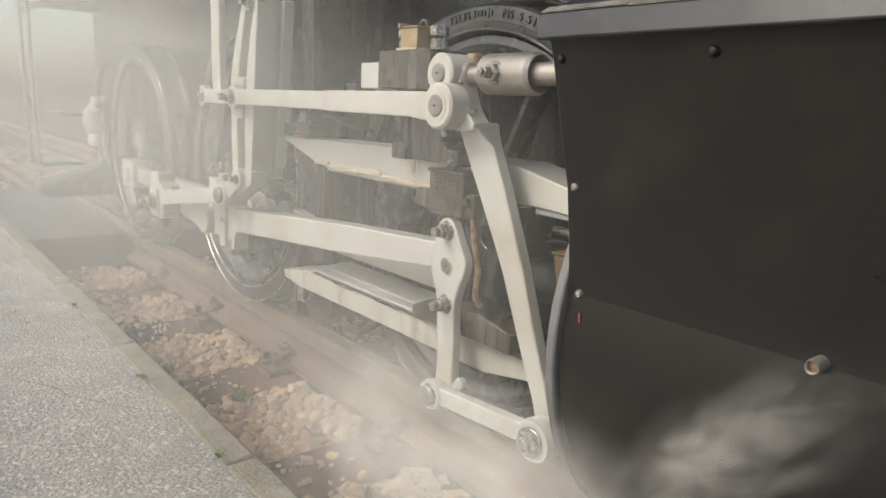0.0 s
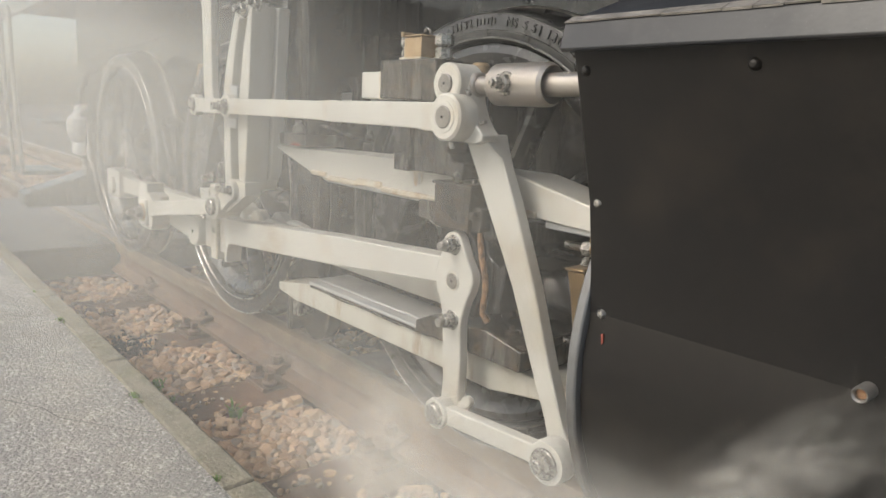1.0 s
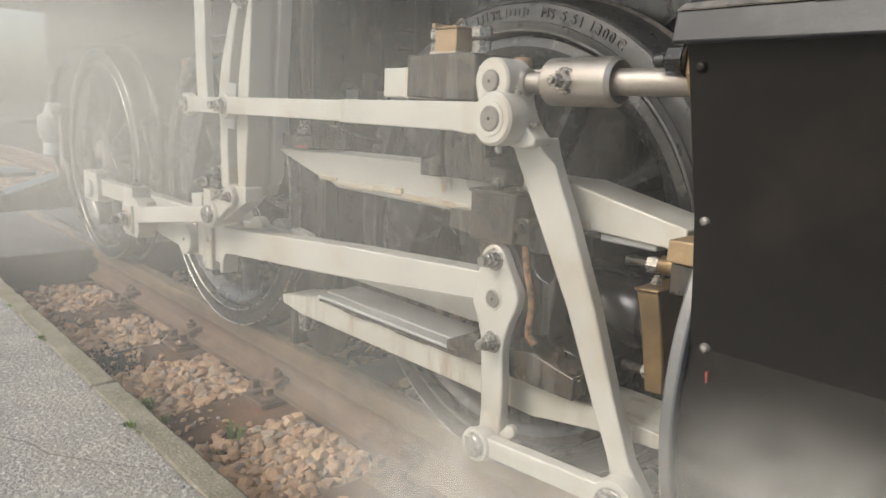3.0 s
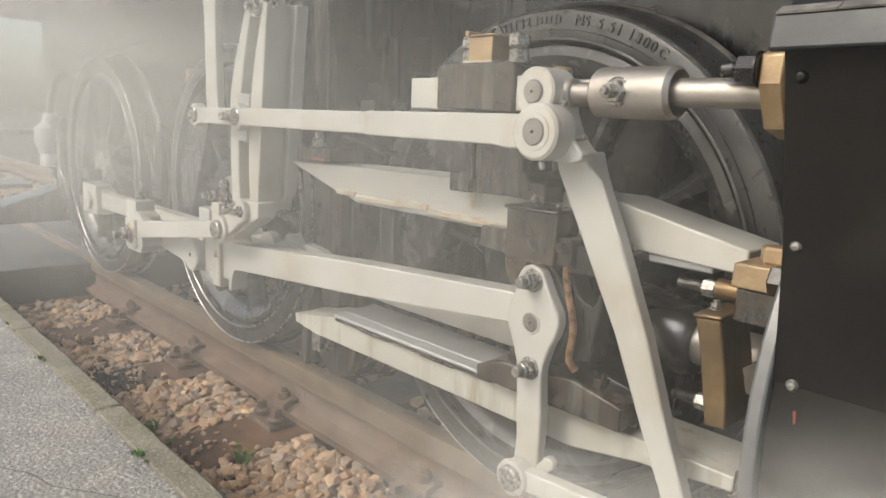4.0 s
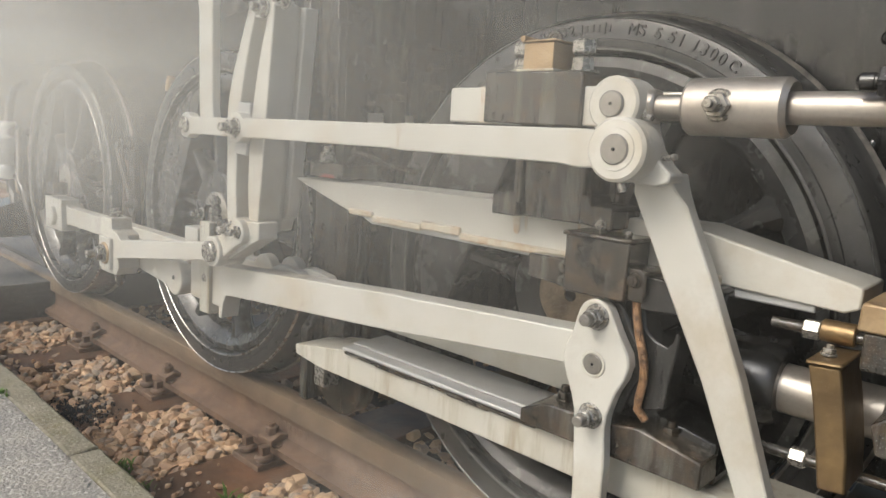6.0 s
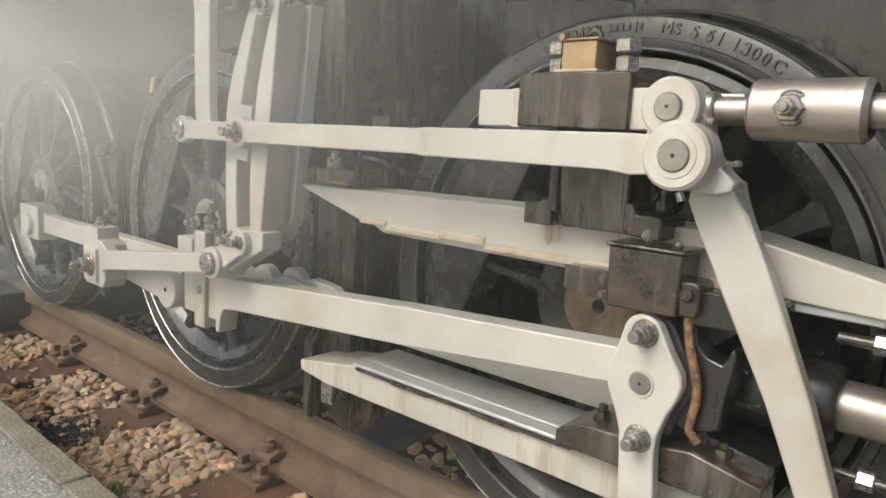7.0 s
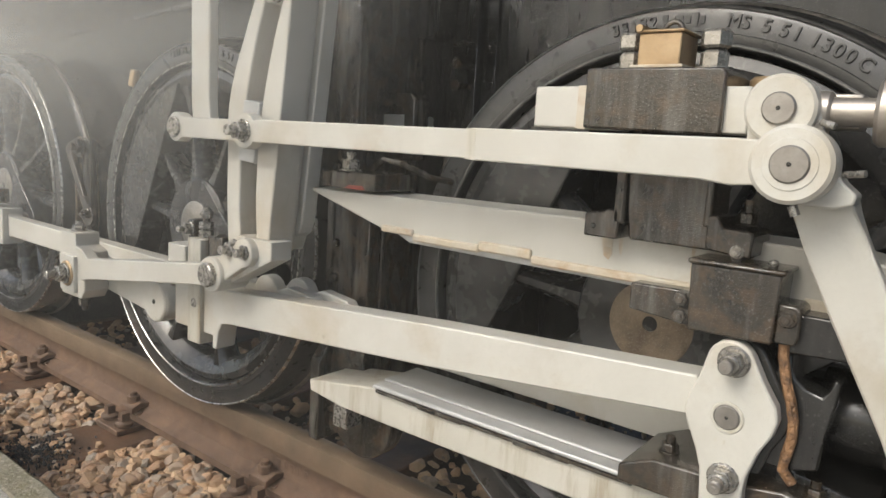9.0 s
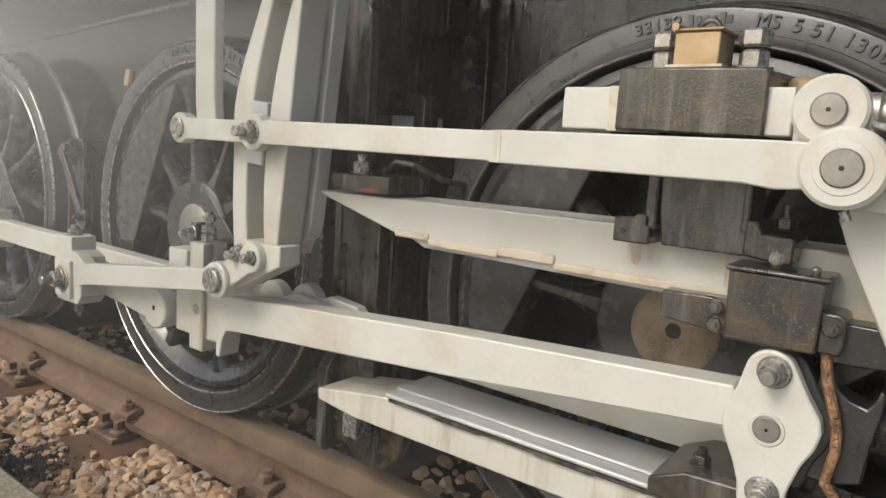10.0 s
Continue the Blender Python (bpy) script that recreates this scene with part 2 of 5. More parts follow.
# ---- ground, platform, track ----
bm = box(B(), -120, 120, -120, 120, -0.6, -0.262)
ground = thing("ground", bm, DIRT, "brown stony dirt under the ballast and all round", "ground", kind="structure")

bm = box(B(), -60, 40, -30, 0.188, -0.26, 0.125)
platform = thing("platform", bm, ASPHALT, "worn grey asphalt platform with fine cracks", "platform", kind="structure")
bm = slab(B(), [(0.27, -0.26), (3.4, -0.26), (3.4, 0.012), (1.13, 0.012), (1.125, -0.03), (1.1, -0.03), (0.985, -0.03), (0.975, 0.012), (0.27, 0.012)], -7.6, -4.88, "x")
crossing = thing("level_crossing", bm, TARMAC, "dark grey asphalt crossing level with the rails", "crossing", kind="structure")

kerb = new("platform_kerb")
kerb.location = (-3, 0.228, -0.2)
tagged(kerb, "row of old concrete kerb stones with moss in the joint", "kerb", kind="structure")
rng = random.Random(4)
x = -12.0
while x < 3:
    w = 0.98 + rng.uniform(-0.02, 0.02)
    bm = B()
    bmesh.ops.create_cube(bm, size=1)
    bmesh.ops.subdivide_edges(bm, edges=[e for e in bm.edges if abs(e.verts[0].co.x - e.verts[1].co.x) > 0.5], cuts=14)
    for v in bm.verts:
        v.co = Vector((x + w / 2 + v.co.x * (w - 0.008), 0.229 + v.co.y * 0.078, -0.06 + v.co.z * 0.372))
        v.co += Vector((0, 0.006 * noise.noise(v.co * 9), 0.004 * noise.noise(v.co * 7 + Vector((3, 1, 2)))))
    part("kerb_stone", bm, KERB, kerb, bevel=0.008)
    x += w

RAIL = [(0.07, -0.176), (0.07, -0.151), (0.045, -0.142), (0.016, -0.127), (0.0095, -0.105), (0.0095, -0.068), (0.014, -0.054), (0.033, -0.043), (0.036, -0.036), (0.036, 0.026)]


def rail(y):
    pts = [(y + a, b) for a, b in RAIL] + [(y + 0.034, 0.035), (y + 0.026, 0.0395), (y, 0.0405), (y - 0.026, 0.0395), (y - 0.034, 0.035)] + [(y - a, b) for a, b in RAIL[::-1]]
    bm = slab(B(), pts, -45, 12, "x")
    ob = thing("rail", bm, RUSTRAIL, "rusty brown steel rail with a rolled head", "rail", group="rails of the track", bevel=0)
    ob.data.materials.append(RAILTOP)
    for p in ob.data.polygons:
        if p.center.z > -0.035:
            p.material_index = 1
    return ob


RAIL_Y = 1.045
near_rail = rail(RAIL_Y - 0.035)
for k, (w, hgt) in enumerate(((0.012, 0.028), (0.018, 0.026), (0.014, 0.028), (0.02, 0.026), (0.012, 0.028), (0.016, 0.026))):
    bm = box(B(), -2.5 + 0.034 * k - w / 2, -2.5 + 0.034 * k + w / 2, RAIL_Y - 0.0465, RAIL_Y - 0.0435, -0.1, -0.1 + hgt)
    part("raised_mark", bm, RUSTRAIL, near_rail, bevel=0.001)
rail(RAIL_Y + 1.465)

SLEEPERS = [-2.479 - 0.833 * k for k in range(-4, 4)]


def rail_fastening(x, side):
    """Baseplate with ribs, clip, coach screws."""
    f = new("rail_fastening")
    y = RAIL_Y + side * 0.135
    f.location = (x, y, -0.2)
    tagged(f, "rusty baseplate with clamp and coach screws on a sleeper", "rail fastening", group="rail fastenings")
    bm = box(B(), x - 0.085, x + 0.085, RAIL_Y - side * 0.08, RAIL_Y + side * 0.2, -0.198, -0.176)
    part("baseplate", bm, RUSTRAIL, f)
    bm = box(B(), x - 0.06, x + 0.06, RAIL_Y + side * 0.076, RAIL_Y + side * 0.1, -0.176, -0.14)
    part("rib", bm, RUSTRAIL, f)
    bm = slab(B(), [(RAIL_Y + side * 0.045, -0.128), (RAIL_Y + side * 0.075, -0.13), (RAIL_Y + side * 0.12, -0.145), (RAIL_Y + side * 0.12, -0.12), (RAIL_Y + side * 0.08, -0.104), (RAIL_Y + side * 0.045, -0.112)], x - 0.045, x + 0.045, "x")
    part("clamp", bm, RUSTRAIL, f)
    bm = B()
    rod(bm, 0.014, -0.13, -0.07, (x, RAIL_Y + side * 0.088, 0), "z", 12)
    rod(bm, 0.026, -0.112, -0.083, (x, RAIL_Y + side * 0.088, 0), "z", 6)
    part("clamp_bolt", bm, RUSTRAIL, f)
    for dx in (-0.055, 0.055):
        bm = B()
        rod(bm, 0.033, -0.178, -0.152, (x + dx, RAIL_Y + side * 0.155, 0), "z", 16, 0.008)
        box(bm, x + dx - 0.015, x + dx + 0.015, RAIL_Y + side * 0.155 - 0.015, RAIL_Y + side * 0.155 + 0.015, -0.156, -0.122)
        part("coach_screw", bm, RUSTRAIL, f, bevel=0)
    return f


for x in SLEEPERS:
    bm = B()
    bmesh.ops.create_cube(bm, size=1)
    bmesh.ops.subdivide_edges(bm, edges=bm.edges, cuts=3, use_grid_fill=True)
    for v in bm.verts:
        v.co = Vector((x + 0.04 + v.co.x * 0.29, 1.795 + v.co.y * 2.55, -0.27 + v.co.z * 0.14))
        v.co.z += 0.004 * noise.noise(v.co * 6)
    thing("sleeper", bm, SLEEPER, "wet dark brown wooden sleeper", "sleeper", group="sleepers of the track", bevel=0.006)
    rail_fastening(x, -1)


# ---- the locomotive ----
loco = new("steam_locomotive")
loco.location = BASE
tagged(loco, "black steam locomotive with light grey rods and valve gear", "locomotive")

WHEEL_X, WHEEL_Y, WHEEL_Z = (-1.25, -2.84, -4.44), 0.922, 0.652
CRANK = Vector((0.236, 0, -0.165))
wheel_data = {}


def wheel_meshes():
    n = 96
    bm = B()
    lathe(bm, [(0.55, 0.02), (0.554, 0.003), (0.56, 0.0), (0.577, 0.0), (0.579, 0.003), (0.616, 0.003), (0.624, 0.006), (0.628, 0.012), (0.634, 0.1), (0.643, 0.112),
               (0.655, 0.122), (0.655, 0.132), (0.648, 0.138), (0.55, 0.138), (0.55, 0.02)], n)
    wheel_data["tyre"] = data_of(bm, "tyre", TYRE)
    bm = B()
    lathe(bm, [(0.554, -0.001), (0.556, -0.003), (0.5585, -0.003), (0.561, -0.001)], n)
    lathe(bm, [(0.621, 0.0042), (0.6235, 0.002), (0.626, 0.0045), (0.6285, 0.01)], n)
    wheel_data["bright_ring"] = data_of(bm, "bright_ring", EDGE)
    wheel_data["bright_ring_dull"] = wheel_data["bright_ring"].copy()
    wheel_data["bright_ring_dull"].materials[0] = TYRE_EDGE
    bm = B()
    lathe(bm, [(0.649, 0.116), (0.6545, 0.1205), (0.657, 0.126), (0.6565, 0.131)], n)
    wheel_data["flange"] = data_of(bm, "flange", WORN)
    bm = B()
    lathe(bm, [(0.546, 0.03), (0.542, 0.018), (0.52, 0.014), (0.506, 0.022), (0.49, 0.03), (0.472, 0.05), (0.468, 0.08), (0.47, 0.11), (0.546, 0.12), (0.546, 0.03)], n)
    wheel_data["rim"] = data_of(bm, "rim", WHEEL)
    bm = B()
    lathe(bm, [(0.09, 0.006), (0.158, 0.006), (0.168, 0.012), (0.172, 0.03), (0.166, 0.14), (0.09, 0.14), (0.09, 0.006)], 48)
    wheel_data["hub"] = data_of(bm, "hub", HUB)
    wheel_data["hub_smooth"] = wheel_data["hub"].copy()
    wheel_data["hub_smooth"].materials[0] = WHEEL
    bm = B()
    rings = lathe(bm, [(0.014, 0.04), (0.016, 0.001), (0.084, 0.001), (0.089, 0.004), (0.089, 0.03)], 40)
    bm.faces.new(rings[0])
    wheel_data["axle_end"] = data_of(bm, "axle_end", HUBRUST)
    bm = B()
    rings = lathe(bm, [(0.012, 0.03), (0.014, 0.001), (0.084, 0.001), (0.089, 0.004), (0.089, 0.03)], 40)
    bm.faces.new(rings[0])
    wheel_data["axle_end_grey"] = data_of(bm, "axle_end_grey", PIN)
    # a spoke: an oval that swells to either end
    bm = B()
    k, rings = 10, []
    for i in range(9):
        t = i / 8
        r = 0.15 + t * 0.34
        w = 0.022 + 0.03 * (abs(2 * t - 1) ** 3) + 0.006 * (1 - t)
        d = 0.036 + 0.012 * (1 - t) + 0.012 * abs(2 * t - 1) ** 3
        rings.append([bm.verts.new((w * math.cos(2 * math.pi * j / k), 0.072 + d * math.sin(2 * math.pi * j / k), r)) for j in range(k)])
    for p, q in zip(rings, rings[1:]):
        for j in range(k):
            bm.faces.new((p[j], p[(j + 1) % k], q[(j + 1) % k], q[j]))
    wheel_data["spoke"] = data_of(bm, "spoke", WHEEL)
    # the counterweight: a segment of the rim, opposite the crank
    mid, half, rr = 155, 50.5, 0.508
    bm = slab(B(), arc(0, 0, rr, mid - half, mid + half, 28), 0.012, 0.11)
    wheel_data["counterweight"] = data_of(bm, "counterweight", WHEEL)
    a = math.degrees(math.atan2(CRANK.z, CRANK.x))
    bm = slab(B(), arc(CRANK.x, CRANK.z, 0.105, a - 75, a + 75, 14) + arc(0, 0, 0.165, a + 105, a + 255, 14), 0.004, 0.1)
    wheel_data["crank_boss"] = data_of(bm, "crank_boss", WHEEL)
    for name, reach in (("crank_pin", -0.06), ("crank_pin_long", -0.25)):
        bm = B()
        rod(bm, 0.062, reach, 0.02, (CRANK.x, 0, CRANK.z), "y", 32)
        wheel_data[name] = data_of(bm, "crank_pin", STEEL)


def letters(wheel, text, mid, step, r, size):
    """Raised marks round the tyre, the middle one at mid degrees."""
    for i, ch in enumerate(text):
        if ch == " ":
            continue
        cu = bpy.data.curves.new("letter", "FONT")
        cu.body, cu.size, cu.extrude, cu.bevel_depth, cu.align_x, cu.align_y = ch, size, 0.0018, 0.0007, "CENTER", "CENTER"
        tmp = new("letter_tmp", cu)
        me = bpy.data.meshes.new_from_object(tmp)
        bpy.data.objects.remove(tmp)
        a = mid + step * ((len(text) - 1) / 2 - i)
        me.transform(Matrix.Translation((r * math.cos(radians(a)), 0.0015, r * math.sin(radians(a)))) @ Matrix.Rotation(radians(90 - a), 4, "Y") @ Matrix.Rotation(radians(90), 4, "X"))
        me.materials.append(TYRE)
        part("letter", me, None, wheel, bevel=0)


def driving_wheel(x, y=WHEEL_Y, flip=1, marks=True):
    w = part("driving_wheel", wheel_data["tyre"], None, loco, "dark grey spoked driving wheel with counterweight, on the rail", 0)
    w.location = (x, y, WHEEL_Z)
    w.scale = (0.968, flip, 0.968)
    for k in ("bright_ring", "flange", "rim", "hub", "axle_end", "counterweight", "crank_boss", "crank_pin"):
        mesh = {"axle_end": "axle_end_grey" if x < -2 else "axle_end", "hub": "hub" if x > -2 else "hub_smooth", "bright_ring": "bright_ring_dull" if x > -2 else "bright_ring", "crank_pin": "crank_pin_long" if abs(x + 2.84) < 0.1 and marks else "crank_pin"}.get(k, k)
        part(k, wheel_data[mesh], None, w, {"axle_end": "round axle end with a centre hole", "bright_ring": "thin pale edge ring"}.get(k, ""), 0.004 if k in ("counterweight", "crank_boss") else 0)
    for i in range(10):
        a = 36 * i + 24
        s = part("spoke", wheel_data["spoke"], None, w, bevel=0)
        s.rotation_euler = (0, radians(a), 0)
    if marks:
        for word, mid, step in (("33132", 99.2, 1.85), ("MS", 79.7, 2.1), ("5", 75.1, 2.4), ("51", 71.0, 2.1), ("1300", 63.8, 2.0), ("C", 58.1, 2.0)):
            letters(w, word, mid, step, 0.6, 0.033)
        for j, (a, hgt) in enumerate(((93.2, 0.022), (91.8, 0.014), (90.4, 0.016), (89.0, 0.013), (87.6, 0.024), (86.4, 0.014))):
            bm = B()
            box(bm, -0.005, 0.005, -0.001, 0.004, -hgt / 2, hgt / 2)
            bmesh.ops.transform(bm, matrix=Matrix.Translation((0.6 * math.cos(radians(a)), 0.001, 0.6 * math.sin(radians(a)))) @ Matrix.Rotation(radians(90 - a), 4, "Y"), verts=bm.verts)
            part("raised_mark", bm, TYRE, w, bevel=0)
    return w


wheel_meshes()
for i, x in enumerate(WHEEL_X):
    driving_wheel(x, marks=i < 2)
    driving_wheel(x, RAIL_Y + 1.58, -1, False)
    bm = B()
    rod(bm, 0.085, WHEEL_Y + 0.1, RAIL_Y + 1.5, (x, 0, WHEEL_Z), "y", 28)
    part("axle", bm, BLACK, loco)

# frame plates, stretchers and the body above
bm = slab(B(), [(-6.4, 0.4), (-5.0, 0.4), (-4.8, 0.36), (-0.4, 0.36), (1.3, 0.45), (1.3, 1.62), (-6.4, 1.62)], 1.16, 1.19)
frame_plate = part("frame_plate", bm, BLACK, loco, "black riveted frame plate behind the wheels")
bm = slab(B(), [(-6.4, 0.4), (1.3, 0.45), (1.3, 1.36), (-6.4, 1.36)], 2.4, 2.43)
part("frame_plate", bm, BLACK, loco)
for x in (-5.6, -3.7, -2.05, -0.2):
    bm = box(B(), x - 0.012, x + 0.012, 1.19, 2.4, 0.4, 1.34)
    part("frame_stretcher", bm, BLACK, loco)
# unseen board and boiler overhead, added to keep sky light off the motion
bm = box(B(), -6.4, 1.5, 0.62, 2.97, 1.62, 1.66)
part("running_board", bm, BLACK, loco)
bm = box(B(), -6.4, 1.5, 0.6, 0.64, 1.55, 1.662)
part("running_board_edge", bm, BLACK, loco)
bm = B()
rings = lathe(bm, [(0.02, -6.2), (0.8, -6.2), (0.8, 1.9), (0.02, 1.9)], 48, (0, 1.795, 2.25), "x")
part("boiler", bm, ENAMEL, loco)
bm = slab(B(), [(-2.32, 1.29), (-1.99, 1.252), (-1.96, 1.27), (-1.96, 1.62), (-2.32, 1.62)], 1.08, 1.158)
part("frame_gusset", bm, BLACK, loco)

# riveted angle and rivet heads on the frame
bm = box(B(), -1.9, -1.86, 1.125, 1.162, 0.4, 1.36)
angle = part("frame_angle", bm, BLACK, loco)
bm = box(B(), -1.86, -1.815, 1.15, 1.161, 0.4, 1.36)
part("angle_flange", bm, BLACK, angle)
for k in range(9):
    bm = B()
    lathe(bm, [(0.001, -0.012), (0.008, -0.01), (0.013, -0.003), (0.014, 0.002)], 14, (-1.837, 1.15, 0.45 + 0.098 * k))
    part("rivet", bm, BLACK, angle, bevel=0)
for k in range(3):
    bm = B()
    rod(bm, 0.008, 1.07, 1.13, (-1.88, 0, 1.13 + 0.055 * k), "y", 10)
    rod(bm, 0.016, 1.06, 1.075, (-1.88, 0, 1.13 + 0.055 * k), "y", 6)
    part("frame_bolt", bm, GRIME, angle, bevel=0)
for k in range(14):
    bm = B()
    lathe(bm, [(0.001, -0.012), (0.008, -0.01), (0.013, -0.003), (0.014, 0.002)], 14, (-0.75 if k < 7 else -0.62, 1.158, 0.62 + 0.1 * (k % 7)))
    part("rivet", bm, BLACK, frame_plate, bevel=0)

# motion bracket that carries the slide bars
outer = [(0.8, 0.18), (1.16, 0.18), (1.16, 1.4), (0.78, 1.4), (0.78, 0.9), (0.84, 0.86), (0.84, 0.45), (0.8, 0.4)]
bm = slab(B(), outer, -2.1, -2.065, "x")
bracket = part("motion_bracket", bm, GRIME, loco, "dark grimy bracket that carries the slide bars")
bm = slab(B(), [(-2.09, 0.9), (-2.078, 0.9), (-2.078, 1.06)] + arc(-2.058, 1.07, 0.02, 180, 0, 8) + [(-2.038, 0.9), (-1.975, 0.9), (-1.972, 1.2), (-1.985, 1.4), (-2.09, 1.4)], 0.81, 0.84)
part("bracket_plate", bm, GRIME, bracket)
bm = box(B(), -2.08, -1.945, 0.84, 0.88, 0.2, 0.84)
part("bracket_plate", bm, GRIME, bracket)
bm = box(B(), -1.97, -1.94, 0.882, 1.14, 0.22, 0.8)
part("bracket_web", bm, GRIME, bracket)
bm = box(B(), -1.84, -1.8, 0.98, 1.16, 0.3, 1.02)
part("bracket_web", bm, GRIME, bracket)
for k in range(6):
    bm = B()
    lathe(bm, [(0.001, -0.01), (0.008, -0.008), (0.012, -0.002), (0.0125, 0.002)], 12, (-2.06, 0.84, 0.26 + 0.09 * k))
    part("rivet", bm, GRIME, bracket, bevel=0)
# framed opening with a light bar end behind it
bm = slab(B(), [(-2.16, 0.93), (-2.13, 0.93), (-2.13, 1.07), (-1.995, 1.066), (-1.985, 1.05), (-1.985, 0.93), (-1.95, 0.93), (-1.95, 1.085), (-1.965, 1.104), (-2.16, 1.104)], 0.99, 1.05)
part("spindle_guide_frame", bm, GRIME, bracket)
bm = box(B(), -2.1, -1.988, 1.0, 1.12, 0.975, 1.048)
part("spindle_tail", bm, CREAM, bracket, "light square end of the valve spindle")
bm = B()
box(bm, -1.97, -1.8, 0.7, 0.84, 0.866, 0.905)
part("packing_pad", bm, GRIME, bracket)
bm = slab(B(), [(-1.895, 0.868), (-1.83, 0.868), (-1.838, 0.877), (-1.88, 0.876)], 0.6985, 0.705)
part("red_smear", bm, REDPAINT, bracket, "smear of old red paint", 0)
bm = B()
nut(bm, -1.922, 0.745, 0.905, 0.02, 0.022, 0.016, 1, True, "z")
part("bracket_nut", bm, NUT, bracket, bevel=0)
bm = B()
tube(bm, [(-1.9, 0.8, 0.91), (-1.86, 0.79, 0.935), (-1.82, 0.8, 0.93), (-1.78, 0.86, 0.9), (-1.75, 1.0, 0.88)], 0.008)
part("oil_pipe", bm, GRIME, bracket, bevel=0)
# stay behind the lower slide bar's tip
bm = slab(B(), [(-2.012, 0.355), (-2.012, 0.3)] + arc(-1.91, 0.29, 0.102, 185, 350, 14) + [(-1.8, 0.33), (-1.8, 0.35)], 0.8, 0.85)
part("bar_foot", bm, GRIME, bracket)
bm = box(B(), -1.94, -1.895, 0.735, 0.79, 0.283, 0.35)
part("foot_bolt", bm, NUT, bracket, "square light bolt head")

# slide bars
bm = slab(B(), [(-2.026, 0.858), (-2.024, 0.85), (-1.775, 0.782), (-1.1, 0.778), (-0.86, 0.775), (-0.66, 0.765), (-0.64, 0.775), (-0.64, 0.806), (-0.9, 0.862), (-1.3, 0.866)], 0.72, 0.85)
bar = part("slide_bar", bm, CREAM, loco, "light grey upper slide bar with tapered ends and rust at its seams")
for x0, x1, z0, z1 in ((-1.79, -1.7, 0.782, 0.797), (-1.7, -1.53, 0.772, 0.788), (-1.53, -1.41, 0.776, 0.796), (-1.41, -1.1, 0.768, 0.784), (-0.95, -0.84, 0.764, 0.79)):
    bm = box(B(), x0, x1, 0.713, 0.73, z0, z1)
    part("wear_strip", bm, RUSTY_SEAM, bar, bevel=0.004)
# rust runs below the guide's feet
for x, w, z0 in ((-1.262, 0.012, 0.8), (-1.238, 0.004, 0.81), (-1.03, 0.006, 0.79), (-1.115, 0.0035, 0.787)):
    bm = slab(B(), [(x - w, 0.848), (x + w, 0.848), (x + 0.7 * w, 0.83), (x + 0.8 * w, z0 + 0.01), (x + 0.3 * w, z0), (x - 0.5 * w, z0 + 0.006), (x - 0.8 * w, 0.825)], 0.7188, 0.722)
    part("rust_run", bm, RUSTY_SEAM, bar, bevel=0)
bm = slab(B(), [(-1.76, 0.782), (-0.7, 0.77), (-0.7, 0.755), (-1.72, 0.765)], 0.728, 0.85)
part("slide_face", bm, GREYSTEEL, bar)
bm = slab(B(), [(-2.012, 0.385), (-2.008, 0.358), (-1.9, 0.345), (-1.3, 0.347), (-0.95, 0.345), (-0.8, 0.372), (-0.62, 0.39), (-0.62, 0.418), (-1.78, 0.423)], 0.72, 0.87)
low = part("slide_bar", bm, CREAM_RUN, loco, "light lower slide bar streaked with rusty oil")
bm = slab(B(), [(-1.795, 0.424), (-1.17, 0.424), (-1.17, 0.434), (-1.79, 0.434)], 0.712, 0.86)
part("slide_face", bm, GREYSTEEL, low, "bright worn steel sliding face")
bm = slab(B(), [(-1.79, 0.434), (-1.17, 0.434), (-1.17, 0.441), (-1.785, 0.441)], 0.745, 0.862)
part("slide_face", bm, GREYSTEEL, low)
bm = B()
for k in range(5):
    box(bm, -1.78 + 0.122 * k, -1.66 + 0.122 * k, 0.7105, 0.716, 0.417 - 0.003 * (k % 2), 0.4235)
part("oil_lip", bm, GRIME, low, bevel=0)

# crosshead
bm = slab(B(), [(-1.089, 0.727), (-0.969, 0.729), (-0.966, 0.829), (-1.092, 0.829)], 0.64, 0.715)
cross = part("crosshead", bm, GRIME, loco, "black oily crosshead with cover plates and bolts")
bm = box(B(), -1.05, -0.82, 0.74, 0.88, 0.425, 0.5)
part("slipper_block", bm, GRIME, cross)
bm = box(B(), -1.096, -0.961, 0.635, 0.72, 0.828, 0.836)
part("cover_lid", bm, GRIME, cross)
bm = slab(B(), [(-0.97, 0.731), (-0.941, 0.731), (-0.937, 0.745), (-0.938, 0.782), (-0.946, 0.788), (-0.97, 0.788)], 0.65, 0.715)
part("bolt_lug", bm, GRIME, cross)
bm = box(B(), -0.95, -0.82, 0.7, 0.9, 0.718, 0.768)
part("slipper", bm, BLACK, cross)
bm = box(B(), -1.2, -0.955, 0.735, 0.88, 0.735, 0.768)
part("slipper", bm, BLACK, cross)
bm = B()
slab(bm, [(-1.198, 0.732), (-1.09, 0.722), (-1.09, 0.778), (-1.198, 0.776)], 0.68, 0.715)
part("side_plate", bm, GRIME, cross)
for zz in (0.738, 0.765):
    bm = nut(B(), -1.11, 0.68, zz, 0.011, 0.012, 0.004)
    part("plate_nut", bm, GRIME, cross, bevel=0)
bm = nut(B(), -0.954, 0.65, 0.769, 0.011, 0.012, 0.003)
part("plate_nut", bm, GRIME, cross, bevel=0)
